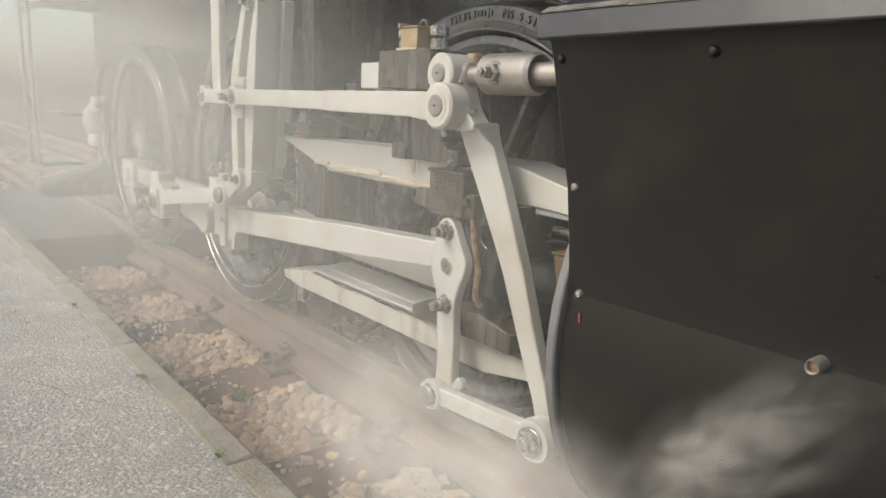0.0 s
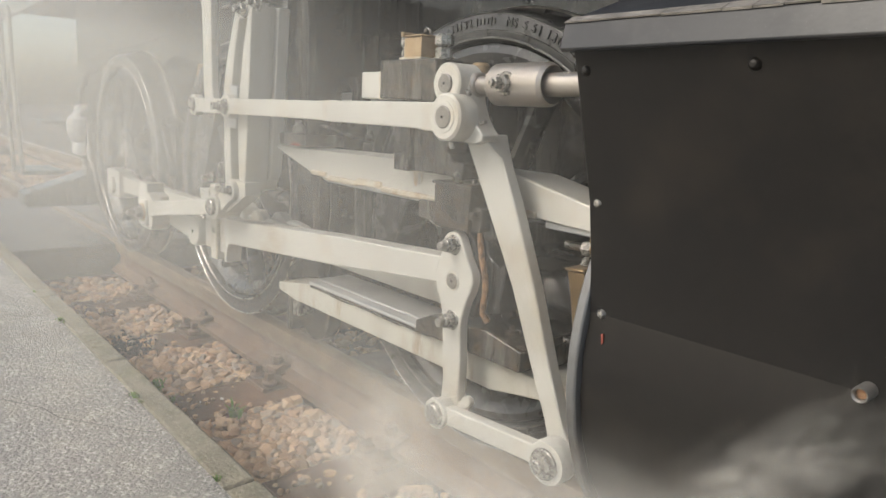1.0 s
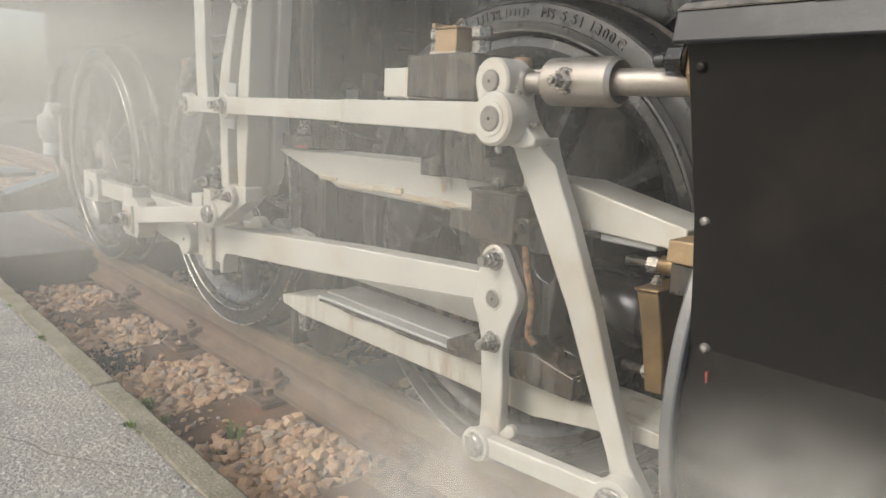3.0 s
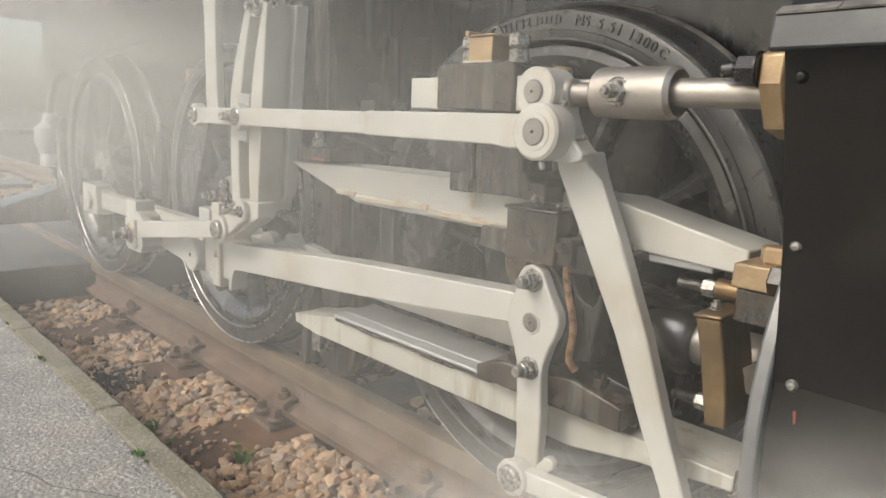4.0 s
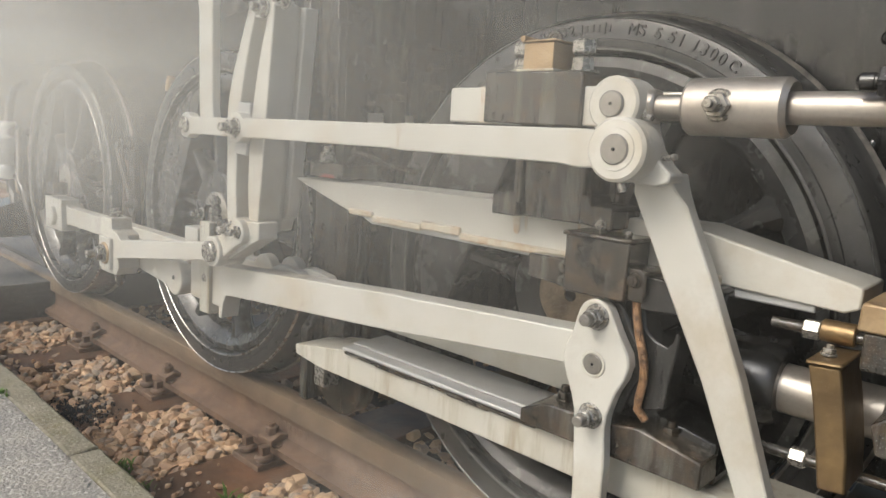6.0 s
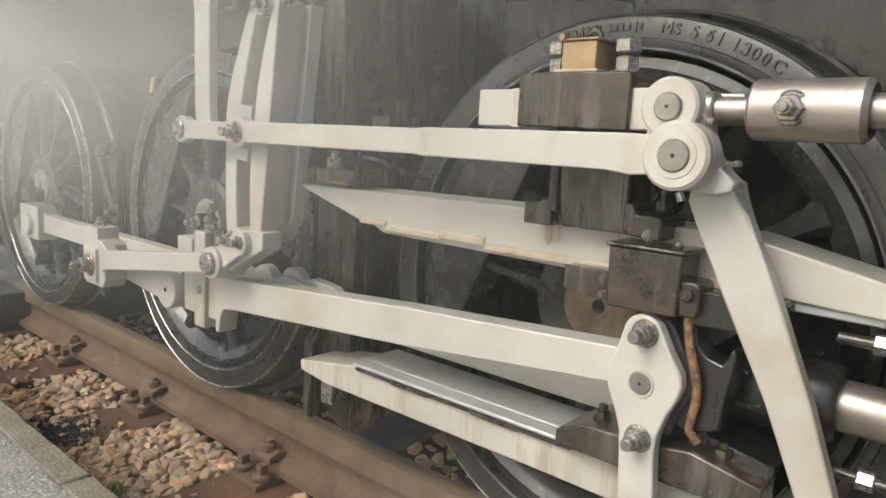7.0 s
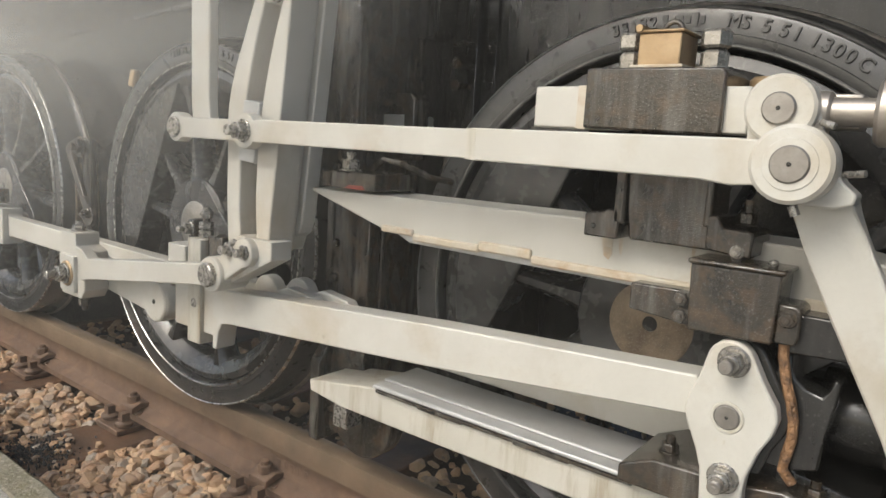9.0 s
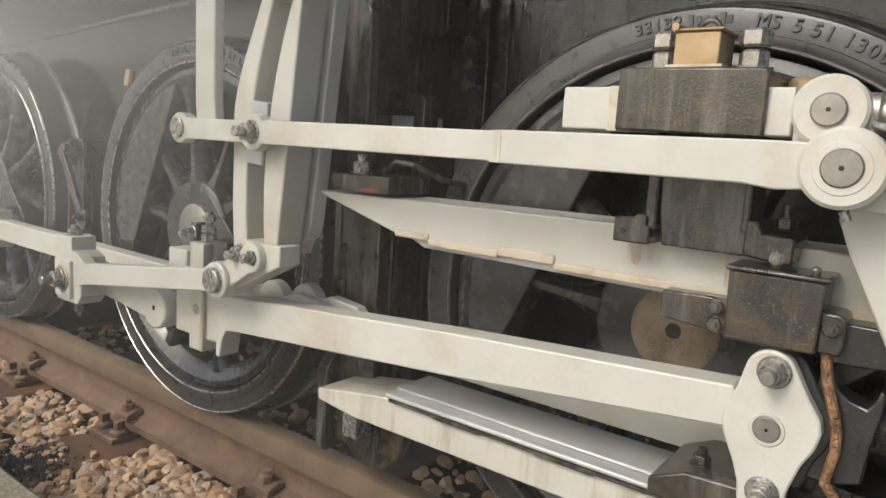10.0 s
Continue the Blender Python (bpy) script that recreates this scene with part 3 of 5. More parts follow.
for dx, r in ((-1.035, 0.0085), (-0.985, 0.0075)):
    bm = B()
    lathe(bm, [(0.001, 0.8425), (r * 0.7, 0.841), (r, 0.837), (r * 0.8, 0.833), (r * 0.6, 0.83)], 14, (dx, 0.668, 0.004), "z")
    part("oil_plug", bm, NUT, cross, bevel=0)
bm = slab(B(), [(-1.06, 0.45), (-0.96, 0.44), (-0.82, 0.452), (-0.82, 0.5), (-0.93, 0.52), (-0.95, 0.56), (-0.95, 0.66), (-0.9, 0.7), (-0.86, 0.72), (-0.86, 0.735), (-1.06, 0.735)], 0.735, 0.9)
part("crosshead_body", bm, BLACK, cross)
bm = slab(B(), [(-0.965, 0.775), (-0.965, 0.73), (-0.95, 0.716), (-0.83, 0.722), (-0.82, 0.775)], 0.668, 0.75)
part("crosshead_bridge", bm, BLACK, cross)
hook = [(-0.965, 0.715), (-0.947, 0.712), (-0.945, 0.69), (-0.938, 0.677), (-0.925, 0.667), (-0.903, 0.66), (-0.895, 0.672), (-0.89, 0.69), (-0.882, 0.684), (-0.884, 0.655), (-0.893, 0.6), (-0.895, 0.552), (-0.932, 0.54), (-0.965, 0.54)]
bm = slab(B(), hook, 0.682, 0.735)
part("crosshead_cheek", bm, BLACK, cross, "glossy wet black hooked cheek")
bm = tube(B(), [(-0.959, 0.67, 0.738), (-0.956, 0.668, 0.71), (-0.948, 0.668, 0.675), (-0.938, 0.668, 0.645), (-0.932, 0.668, 0.62), (-0.931, 0.668, 0.595), (-0.936, 0.668, 0.565), (-0.938, 0.67, 0.545), (-0.924, 0.675, 0.527)], 0.0075)
part("packing_strip", bm, COPPER, cross, "copper-brown packing strip", 0)
bm = slab(B(), [(-1.186, 0.437), (-0.95, 0.437), (-0.82, 0.437), (-0.82, 0.484), (-0.935, 0.507), (-1.0, 0.497), (-1.13, 0.492), (-1.186, 0.466)], 0.676, 0.87)
part("lower_slipper", bm, GRIME, cross)
for x in (-1.12, -0.9):
    bm = nut(B(), x, 0.73, 0.49, 0.015, 0.014, 0.012, 1, True, "z")
    part("slipper_nut", bm, GRIME, cross, bevel=0)
bm = B()
lathe(bm, [(0.03, -0.92), (0.068, -0.92), (0.07, -0.9), (0.07, -0.77), (0.062, -0.755), (0.04, -0.755)], 32, (0, 0.83, 0.6), "x")
part("piston_socket", bm, BLACK, cross, "shiny wet black piston rod socket", 0)
bm = B()
rod(bm, 0.042, -0.9, -0.42, (0, 0.83, 0.6), "x", 32)
part("piston_rod", bm, STEEL, cross, "bright turned piston rod", 0)

# crosshead arm, union link
UNION_L, UNION_R = (-1.008, 0.294), (-0.663, 0.318)


def drop_outline():
    pts = arc(-1.02, 0.69, 0.034, 25, 160, 8)
    pts += [(-1.062, 0.66), (-1.074, 0.63), (-1.078, 0.607), (-1.072, 0.585), (-1.055, 0.548), (-1.046, 0.52), (-1.043, 0.49), (-1.034, 0.36)]
    pts += arc(UNION_L[0], UNION_L[1], 0.034, 150, 390, 16)
    pts += [(-0.976, 0.36), (-0.976, 0.43), (-0.982, 0.5), (-0.98, 0.525), (-0.967, 0.568), (-0.953, 0.595), (-0.947, 0.62), (-0.951, 0.64), (-0.972, 0.672)]
    return pts


bm = slab(B(), drop_outline(), 0.642, 0.668)
arm = part("crosshead_arm", bm, CREAM, loco, "light grey crosshead arm plate with nuts and pin")
bm = B()
rod(bm, 0.019, 0.639, 0.68, (-1.015, 0, 0.609), "y", 28)
part("wrist_pin", bm, PIN, arm, "dark turned pin end", 0)
bm = B()
lathe(bm, [(0.019, 0.641), (0.02, 0.64), (0.0235, 0.64), (0.0245, 0.6415)], 30, (-1.015, 0, 0.609))
part("pin_collar", bm, CREAM_RUN, arm, "stained ring round the pin", 0)
# black dot drawn for the shade in the pin's centre hole
bm = B()
rod(bm, 0.0025, 0.638, 0.65, (-1.015, 0, 0.609), "y", 10, 0.0004)
part("pin_centre", bm, BLACK, arm, bevel=0)
for xx, zz in ((-1.015, 0.694), (-1.01, 0.516)):
    bm = B()
    rod(bm, 0.0235, 0.6385, 0.643, (xx, 0, zz), "y", 24)
    rod(bm, 0.0185, 0.6225, 0.6385, (xx, 0, zz), "y", 6, 0.002)
    rod(bm, 0.0145, 0.613, 0.6225, (xx, 0, zz), "y", 24, 0.002)
    part("arm_nut", bm, NUT, arm, bevel=0)
    bm = B()
    rod(bm, 0.0105, 0.597, 0.613, (xx, 0, zz), "y", 16, 0.002)
    rod(bm, 0.0035, 0.596, 0.6, (xx, 0, zz), "y", 8, 0.0005)
    part("stud_end", bm, PIN, arm, bevel=0)
for dx in (-0.006, 0.006):
    bm = box(B(), -1.021 + dx - 0.002, -1.021 + dx + 0.002, 0.6415, 0.643, 0.567, 0.574)
    part("stamped_mark", bm, CREAM_RUN, arm, bevel=0)
bm = slab(B(), [(x + 0.012, z) for x, z in drop_outline() if z > 0.5], 0.67, 0.7)
part("arm_boss", bm, BLACK, arm)
bm = slab(B(), capsule(*UNION_L, 0.034, *UNION_R, 0.046, 0.042), 0.608, 0.638)
union = part("union_link", bm, CREAM, loco, "light grey union link with round ends")
bm = B()
rod(bm, 0.026, 0.588, 0.65, (UNION_L[0], 0, UNION_L[1]), "y", 24)
part("link_pin", bm, NUT, union, bevel=0)
bm = B()
lathe(bm, [(0.026, 0.608), (0.028, 0.6), (0.036, 0.6), (0.038, 0.608)], 24, (UNION_L[0], 0, UNION_L[1]))
part("pin_collar", bm, CREAM, union, bevel=0)
bm = slab(B(), capsule(UNION_L[0] + 0.03, UNION_L[1] + 0.01, 0.018, UNION_L[0] + 0.055, UNION_L[1] + 0.036, 0.014, 0.024), 0.645, 0.662)
part("link_fork", bm, CREAM, union)
bm = B()
nut(bm, UNION_R[0], 0.592, UNION_R[1], 0.026, 0.012, 0.012)
part("link_nut", bm, NUT, union, bevel=0)
bm = B()
lathe(bm, [(0.03, 0.61), (0.031, 0.595), (0.044, 0.595), (0.047, 0.61)], 28, (UNION_R[0], 0, UNION_R[1]))
part("pin_collar", bm, CREAM, union, bevel=0)

# combination lever
def lever_outline():
    pts = arc(-0.982, 1.05, 0.043, 10, 190, 14) + [(-1.022, 0.99), (-0.985, 0.95), (-0.945, 0.93), (-0.91, 0.928), (-0.888, 0.935), (-0.886, 0.948), (-0.902, 0.962), (-0.92, 0.985), (-0.932, 1.015)]
    return pts


bm = slab(B(), lever_outline(), 0.59, 0.64)
lever = part("combination_lever", bm, CREAM, loco, "light grey combination lever with two pins at its head")
shaft = [(-0.95, 0.945), (-0.965, 0.915), (-0.949, 0.87), (-0.904, 0.777), (-0.827, 0.632), (-0.751, 0.457), (-0.715, 0.38)] + arc(*UNION_R, 0.036, 165, 375, 14) + [(-0.668, 0.38), (-0.715, 0.5), (-0.768, 0.648), (-0.836, 0.808), (-0.866, 0.87), (-0.88, 0.9), (-0.89, 0.925), (-0.897, 0.95)]
bm = slab(B(), shaft, 0.641, 0.672)
for v in bm.verts:
    v.co.x += 0.003
    if v.co.z > 0.9 and v.co.y < 0.65:
        v.co.y -= 0.045 * min(1.0, (v.co.z - 0.9) / 0.045)
part("lever_shaft", bm, CREAM, lever)
bm = B()
rod(bm, 0.0435, 0.568, 0.64, (-0.982, 0, 1.05), "y", 40, 0.004)
part("upper_boss", bm, CREAM, lever, bevel=0)
bm = B()
rod(bm, 0.0205, 0.562, 0.6, (-0.982, 0, 1.05), "y", 28, 0.002)
part("upper_pin", bm, PIN, lever, "dark turned pin end", 0)
# centre hole's dark inside, drawn as a black dot
bm = B()
rod(bm, 0.0028, 0.5605, 0.6, (-0.982, 0, 1.05), "y", 10, 0.0005)
part("pin_centre", bm, BLACK, lever, bevel=0)
bm = B()
tube(bm, [(-0.935, 0.585, 1.035), (-0.918, 0.578, 1.03)], 0.0045)
part("split_pin", bm, NUT, lever, bevel=0)
bm = B()
tube(bm, [(-0.905, 0.6, 0.972), (-0.88, 0.59, 0.975)], 0.0045)
part("split_pin", bm, NUT, lever, bevel=0)

# radius rod
z = 0.981
pts = arc(-2.349, z, 0.036, 45, 315, 16) + [(-2.3, z - 0.024), (-2.11, z - 0.024)] + arc(-2.075, z, 0.04, 215, 325, 8) + [(-2.03, z - 0.024)] + [(-1.46, z - 0.023), (-1.45, z - 0.0255), (-1.07, z - 0.027), (-1.03, z - 0.032)]
pts += arc(-0.956, z, 0.05, 215, 505, 24) + [(-1.03, z + 0.03), (-1.45, z + 0.028), (-1.46, z + 0.026), (-2.03, z + 0.026)] + arc(-2.075, z, 0.04, 35, 145, 8) + [(-2.11, z + 0.024), (-2.3, z + 0.024)]
bm = slab(B(), pts, 0.56, 0.59)
radius = part("radius_rod", bm, CREAM, loco, "long light grey radius rod with round bosses")
bm = B()
rod(bm, 0.0495, 0.543, 0.6, (-0.956, 0, z), "y", 40, 0.005)
part("rod_boss", bm, CREAM, radius, bevel=0)
bm = B()
lathe(bm, [(0.0235, 0.5415), (0.032, 0.5415), (0.033, 0.544)], 40, (-0.956, 0, z))
part("boss_ring", bm, CREAM, radius, bevel=0)
bm = B()
rod(bm, 0.0235, 0.538, 0.6, (-0.956, 0, z), "y", 30, 0.002)
part("boss_pin", bm, PIN, radius, "dark turned pin end with a centre hole", 0)
# the hole is a solid black dot, its shade put in as colour
bm = B()
rod(bm, 0.003, 0.5365, 0.6, (-0.956, 0, z), "y", 10, 0.0005)
part("pin_centre", bm, BLACK, radius, bevel=0)
bm = B()
rod(bm, 0.025, 0.552, 0.6, (-2.352, 0, z), "y", 28, 0.002)
part("tail_pin", bm, NUT, radius, bevel=0)
bm = nut(B(), -2.075, 0.56, z, 0.021, 0.02, 0.022)
part("die_nut", bm, NUT, radius, bevel=0)
bm = B()
tube(bm, [(-0.95, 0.56, 0.93), (-0.945, 0.56, 0.918)], 0.006)
part("drain_screw", bm, NUT, radius, bevel=0)

# thin brownish band across the rod at its step
bm = box(B(), -1.462, -1.442, 0.5594, 0.562, z - 0.0245, z + 0.027)
part("oil_stain", bm, CREAM_RUN, radius, "brownish band at the step", 0)

# lifting link
bm = slab(B(), [(-2.36, 0.99), (-2.33, 1.0), (-2.335, 1.05), (-2.338, 1.3), (-2.345, 1.33)] + arc(-2.3, 1.365, 0.05, 215, -35, 14) + [(-2.258, 1.33), (-2.262, 1.3), (-2.26, 1.05), (-2.255, 1.0), (-2.22, 0.99), (-2.22, 0.97), (-2.36, 0.97)], 0.594, 0.62)
hang = part("lifting_link", bm, CREAM, loco, "upright light grey lifting link")
bm = B()
rod(bm, 0.026, 0.585, 0.63, (-2.3, 0, 1.365), "y", 20)
part("link_pin", bm, PIN, hang, bevel=0)

# expansion link
def bow(z, off):
    return (-2.159 + 0.45 * (z - 0.84) ** 2 + off, z)


def back_edge(z, off=0.0):
    return (-2.125 + 0.109 * z + off, z)


Z0, Z1 = 0.7, 1.3
ZS = [Z0 + (Z1 - Z0) * k / 16 for k in range(17)]
left = [bow(q, -0.05 - 0.016 * math.exp(-((q - 1.05) / 0.1) ** 2) + 0.08 * max(0, q - 1.15)) for q in ZS]
inner = [bow(q, 0.0) for q in ZS]
inner2 = [bow(q, 0.062) for q in ZS]
right = [back_edge(q) for q in ZS]
link = part("expansion_link", slab(B(), left + inner[::-1], 0.612, 0.672), CREAM, loco, "curved slotted light grey expansion link")
part("link_cheek", slab(B(), inner2 + right[::-1], 0.612, 0.684), CREAM, link)
part("slot_back", slab(B(), [bow(q, -0.004) for q in ZS] + [bow(q, 0.066) for q in ZS[::-1]], 0.665, 0.68), PIN, link, "grey worn back of the link slot")
for za, zb in ((0.692, 0.728), (1.265, 1.31)):
    part("link_end", slab(B(), [bow(za, -0.045), back_edge(za, -0.002), back_edge(zb, -0.002), bow(zb, -0.045)], 0.615, 0.672), CREAM, link)
part("die_block", slab(B(), [bow(0.912, 0.001), bow(0.907, 0.061), bow(1.046, 0.061), bow(1.052, 0.001)], 0.604, 0.662), GREYSTEEL, link, "bright sliding block in the link slot")
part("link_bracket", slab(B(), [bow(q, 0.05) for q in ZS] + [back_edge(q, -0.014) for q in ZS[::-1]], 0.685, 0.702), CREAM, link)
rear = [q for q in ZS if q > 0.76]
part("link_bracket", slab(B(), [bow(q, 0.04) for q in ZS] + [back_edge(q, 0.004) for q in rear[::-1]] + [back_edge(0.745, -0.004), back_edge(0.735, -0.02), back_edge(0.7, -0.03)], 0.703, 0.745), CREAM, link)
for zz, dx in ((1.285, 0.04), (1.298, 0.13)):
    p = bow(zz, dx)
    part("link_nut", nut(B(), p[0], 0.612, p[1], 0.02, 0.018, 0.018), NUT, link, bevel=0)
part("link_clip", tube(B(), [(-2.14, 0.6, 1.3), (-2.09, 0.595, 1.305), (-2.03, 0.6, 1.34), (-1.99, 0.62, 1.37)], 0.016), GRIME, link, bevel=0)
# foot of the link
part("link_foot", slab(B(), capsule(-2.212, 0.632, 0.042, -2.1, 0.7, 0.035, 0.06), 0.58, 0.66), CREAM, link)
part("link_gusset", slab(B(), [(-2.2, 0.6), (-2.02, 0.69), (-2.02, 0.735), (-2.15, 0.735)], 0.6, 0.66), CREAM, link)
for xx in (-2.15, -2.092):
    part("foot_nut", nut(B(), xx, 0.595, 0.702, 0.019, 0.018, 0.02), NUT, link, bevel=0)

# eccentric rod and return crank
pts = [(-2.885, 0.5), (-2.84, 0.512), (-2.26, 0.598)] + arc(-2.212, 0.632, 0.044, 230, 490, 20) + [(-2.26, 0.652), (-2.84, 0.575), (-2.885, 0.6)]
bm = slab(B(), pts, 0.568, 0.605)
ecc = part("eccentric_rod", bm, CREAM, loco, "light grey eccentric rod with a block at its end")
bm = slab(B(), [(-3.03, 0.44), (-2.9, 0.44), (-2.875, 0.47), (-2.875, 0.585), (-2.9, 0.595), (-2.93, 0.6), (-2.93, 0.64), (-3.03, 0.64)], 0.575, 0.65)
part("rod_block", bm, CREAM, ecc)
bm = B()
box(bm, -3.015, -2.92, 0.563, 0.58, 0.455, 0.57)
part("block_plate", bm, CREAM, ecc, "", 0.004)
bm = B()
rod(bm, 0.04, 0.557, 0.566, (-2.962, 0, 0.513), "y", 28, 0.003)
part("brass_washer", bm, BRASS, ecc, "brass washer", 0)
bm = B()
nut(bm, -2.962, 0.556, 0.513, 0.026, 0.022, 0.03)
part("crank_nut", bm, NUT, ecc, bevel=0)
bm = B()
nut(bm, -2.98, 0.61, 0.64, 0.02, 0.014, 0.012, 1, True, "z")
part("oil_cap", bm, NUT, ecc, bevel=0)
bm = B()
nut(bm, -2.95, 0.61, 0.44, 0.018, 0.03, 0.014, -1, True, "z")
part("drain_plug", bm, GRIME, ecc, bevel=0)
bm = B()
rod(bm, 0.03, 0.553, 0.62, (-2.212, 0, 0.632), "y", 28, 0.003)
part("rod_pin", bm, NUT, ecc, "round bright pin end", 0)
bm = slab(B(), capsule(-2.955, 0.513, 0.045, -2.6, 0.48, 0.06, 0.085), 0.65, 0.69)
ret = part("return_crank", bm, CREAM, loco, "light grey return crank")
bm = B()
rod(bm, 0.059, 0.643, 0.73, (-2.6, 0, 0.48), "y", 40, 0.004)
part("crank_boss", bm, CREAM, ret, bevel=0)
# black disc in place of a shaded hole
bm = B()
rod(bm, 0.008, 0.642, 0.66, (-2.6, 0, 0.48), "y", 12, 0.001)
part("centre_hole", bm, BLACK, ret, bevel=0)

# main rod
bm = slab(B(), [(-2.335, 0.4), (-2.318, 0.4), (-2.31, 0.45), (-2.295, 0.474), (-2.26, 0.48), (-1.585, 0.536), (-1.07, 0.59), (-1.06, 0.62), (-1.07, 0.655), (-1.585, 0.623), (-2.29, 0.567), (-2.335, 0.575)], 0.66, 0.72)
main = part("main_rod", bm, CREAM, loco, "long light grey main rod between crosshead and crank")
bm = box(B(), -2.53, -2.335, 0.668, 0.725, 0.43, 0.61)
part("big_end_strap", bm, CREAM, main)
bm = box(B(), -2.447, -2.387, 0.655, 0.73, 0.398, 0.688)
part("wedge", bm, CREAM_RUN, main, "worn steel wedge")
bm = B()
rod(bm, 0.014, 0.6535, 0.67, (-2.417, 0, 0.51), "y", 16, 0.002)
part("wedge_screw", bm, NUT, main, bevel=0)
bm = box(B(), -2.545, -2.46, 0.655, 0.73, 0.6, 0.66)
part("strap_block", bm, CREAM, main)
for k, h0 in enumerate((0.69, 0.712, 0.742)):
    bm = B()
    rod(bm, (0.02, 0.019, 0.017)[k], h0, h0 + 0.02, (-2.405, 0.685, 0), "z", 6)
    rod(bm, 0.01, h0 - 0.01, h0 + 0.028, (-2.405, 0.685, 0), "z", 12)
    part("wedge_nut", bm, NUT, main, bevel=0)
bm = box(B(), -2.46, -2.435, 0.665, 0.72, 0.68, 0.735)
part("keeper", bm, GRIME, main)
bm = box(B(), -2.375, -2.31, 0.67, 0.73, 0.6, 0.7)
part("keeper", bm, GRIME, main)
bm = B()
nut(bm, -2.45, 0.665, 0.71, 0.016, 0.016, 0.018)
part("keeper_nut", bm, NUT, main, bevel=0)
# coupling rods
for k in (0, 1):
    xa, xb = WHEEL_X[k + 1] + CRANK.x, WHEEL_X[k] + CRANK.x
    bm = slab(B(), capsule(xa, 0.5, 0.085, xb, 0.5, 0.085, 0.085), 0.83 if k else 0.85, 0.885 if k else 0.905)
    cr = part("coupling_rod", bm, CREAM, loco, "light grey coupling rod between the driving wheels")
bm = box(B(), -4.37, -4.14, 0.805, 0.89, 0.42, 0.58)
part("rod_bush_block", bm, CREAM, cr)
bm = box(B(), -4.3, -4.2, 0.79, 0.86, 0.6, 0.66)
part("oil_box", bm, GRIME, cr)
bm = B()
rod(bm, 0.05, 0.785, 0.83, (-4.25, 0, 0.49), "y", 28, 0.004)
part("bush_cap", bm, CREAM, cr, bevel=0)
for xx in (-4.32, -4.18, -4.26):
    bm = nut(B(), xx, 0.82, 0.6 if xx != -4.26 else 0.66, 0.016, 0.025, 0.02, 1, True, "z")
    part("oil_box_nut", bm, GRIME, cr, bevel=0)
# twin round lugs on the coupling rod's joint
for xx, yy in ((-2.21, 0.735), (-2.13, 0.775)):
    bm = slab(B(), arc(xx, 0.562, 0.05, 20, 180, 14) + [(xx - 0.075, 0.54), (xx + 0.2, 0.565), (xx + 0.18, 0.585), (xx + 0.09, 0.595)], yy, yy + 0.032)
    part("joint_lug", bm, CREAM, main)
# valve spindle guide
bm = slab(B(), [(-1.272, 1.018), (-1.062, 1.014), (-1.062, 1.1), (-1.068, 1.107), (-1.272, 1.109)], 0.605, 0.72)
guide = part("spindle_guide", bm, GRIME, loco, "dark grimy valve spindle guide with a brass oil cup")
bm = box(B(), -1.366, -1.03, 0.615, 0.665, 1.017, 1.082)
part("valve_spindle", bm, CREAM, guide, "light square valve spindle", 0.003)
# brown strip round the spindle where it enters the guide
bm = box(B(), -1.288, -1.2715, 0.6135, 0.6665, 1.0165, 1.0832)
part("rust_band", bm, RUSTY_SEAM, guide, "", 0)
bm = slab(B(), [(-1.217, 1.017), (-1.084, 1.017), (-1.08, 0.9), (-1.08, 0.846), (-1.204, 0.846), (-1.212, 0.9)], 0.668, 0.76)
part("guide_post", bm, GRIME, guide)
bm = box(B(), -1.232, -1.214, 0.66, 0.73, 0.87, 1.017)
part("post_rib", bm, GRIME, guide)
bm = box(B(), -1.09, -1.078, 0.664, 0.73, 0.88, 1.015)
part("post_rib", bm, GRIME, guide)
bm = slab(B(), [(-1.281, 0.844), (-1.222, 0.844), (-1.22, 0.892), (-1.243, 0.892), (-1.248, 0.887), (-1.276, 0.885), (-1.281, 0.88)], 0.66, 0.76)
part("guide_foot", bm, GRIME, guide)
bm = slab(B(), [(-1.082, 0.848), (-1.016, 0.842), (-1.014, 0.878), (-1.02, 0.882), (-1.058, 0.882), (-1.066, 0.9), (-1.082, 0.9)], 0.66, 0.76)
part("guide_foot", bm, GRIME, guide)
# no real hole: a black disc gives its shade
bm = B()
rod(bm, 0.0045, 0.658, 0.67, (-1.264, 0, 0.862), "y", 10, 0.001)
part("foot_hole", bm, BLACK, guide, bevel=0)
bm = nut(B(), -1.04, 0.72, 0.884, 0.015, 0.016, 0.02, 1, True, "z")
part("foot_nut", bm, GRIME, guide, bevel=0)
bm = nut(B(), -1.035, 0.662, 0.85, 0.0085, 0.006, 0.003)
part("foot_screw", bm, NUT, guide, bevel=0)
bm = box(B(), -1.199, -1.135, 0.62, 0.69, 1.109, 1.159)
box(bm, -1.203, -1.131, 0.616, 0.694, 1.1592, 1.1635)
part("oil_cup", bm, BRASS, guide, "oily brass oil cup", 0.005)
bm = box(B(), -1.207, -1.127, 0.612, 0.698, 1.1085, 1.113)
part("cup_gasket", bm, RUSTY_SEAM, guide, "rusty seam under the oil cup", 0.001)
bm = tube(B(), [(-1.197, 0.612, 1.1655), (-1.197, 0.698, 1.1655)], 0.0055)
part("cup_hinge", bm, BRASS, guide, bevel=0)
bm = tube(B(), [(-1.163 + 0.014 * math.cos(k), 0.66, 1.166 + 0.015 * math.sin(k)) for k in [i * math.pi / 8 for i in range(9)]], 0.004)
part("cup_ring", bm, GRIME, guide, bevel=0)
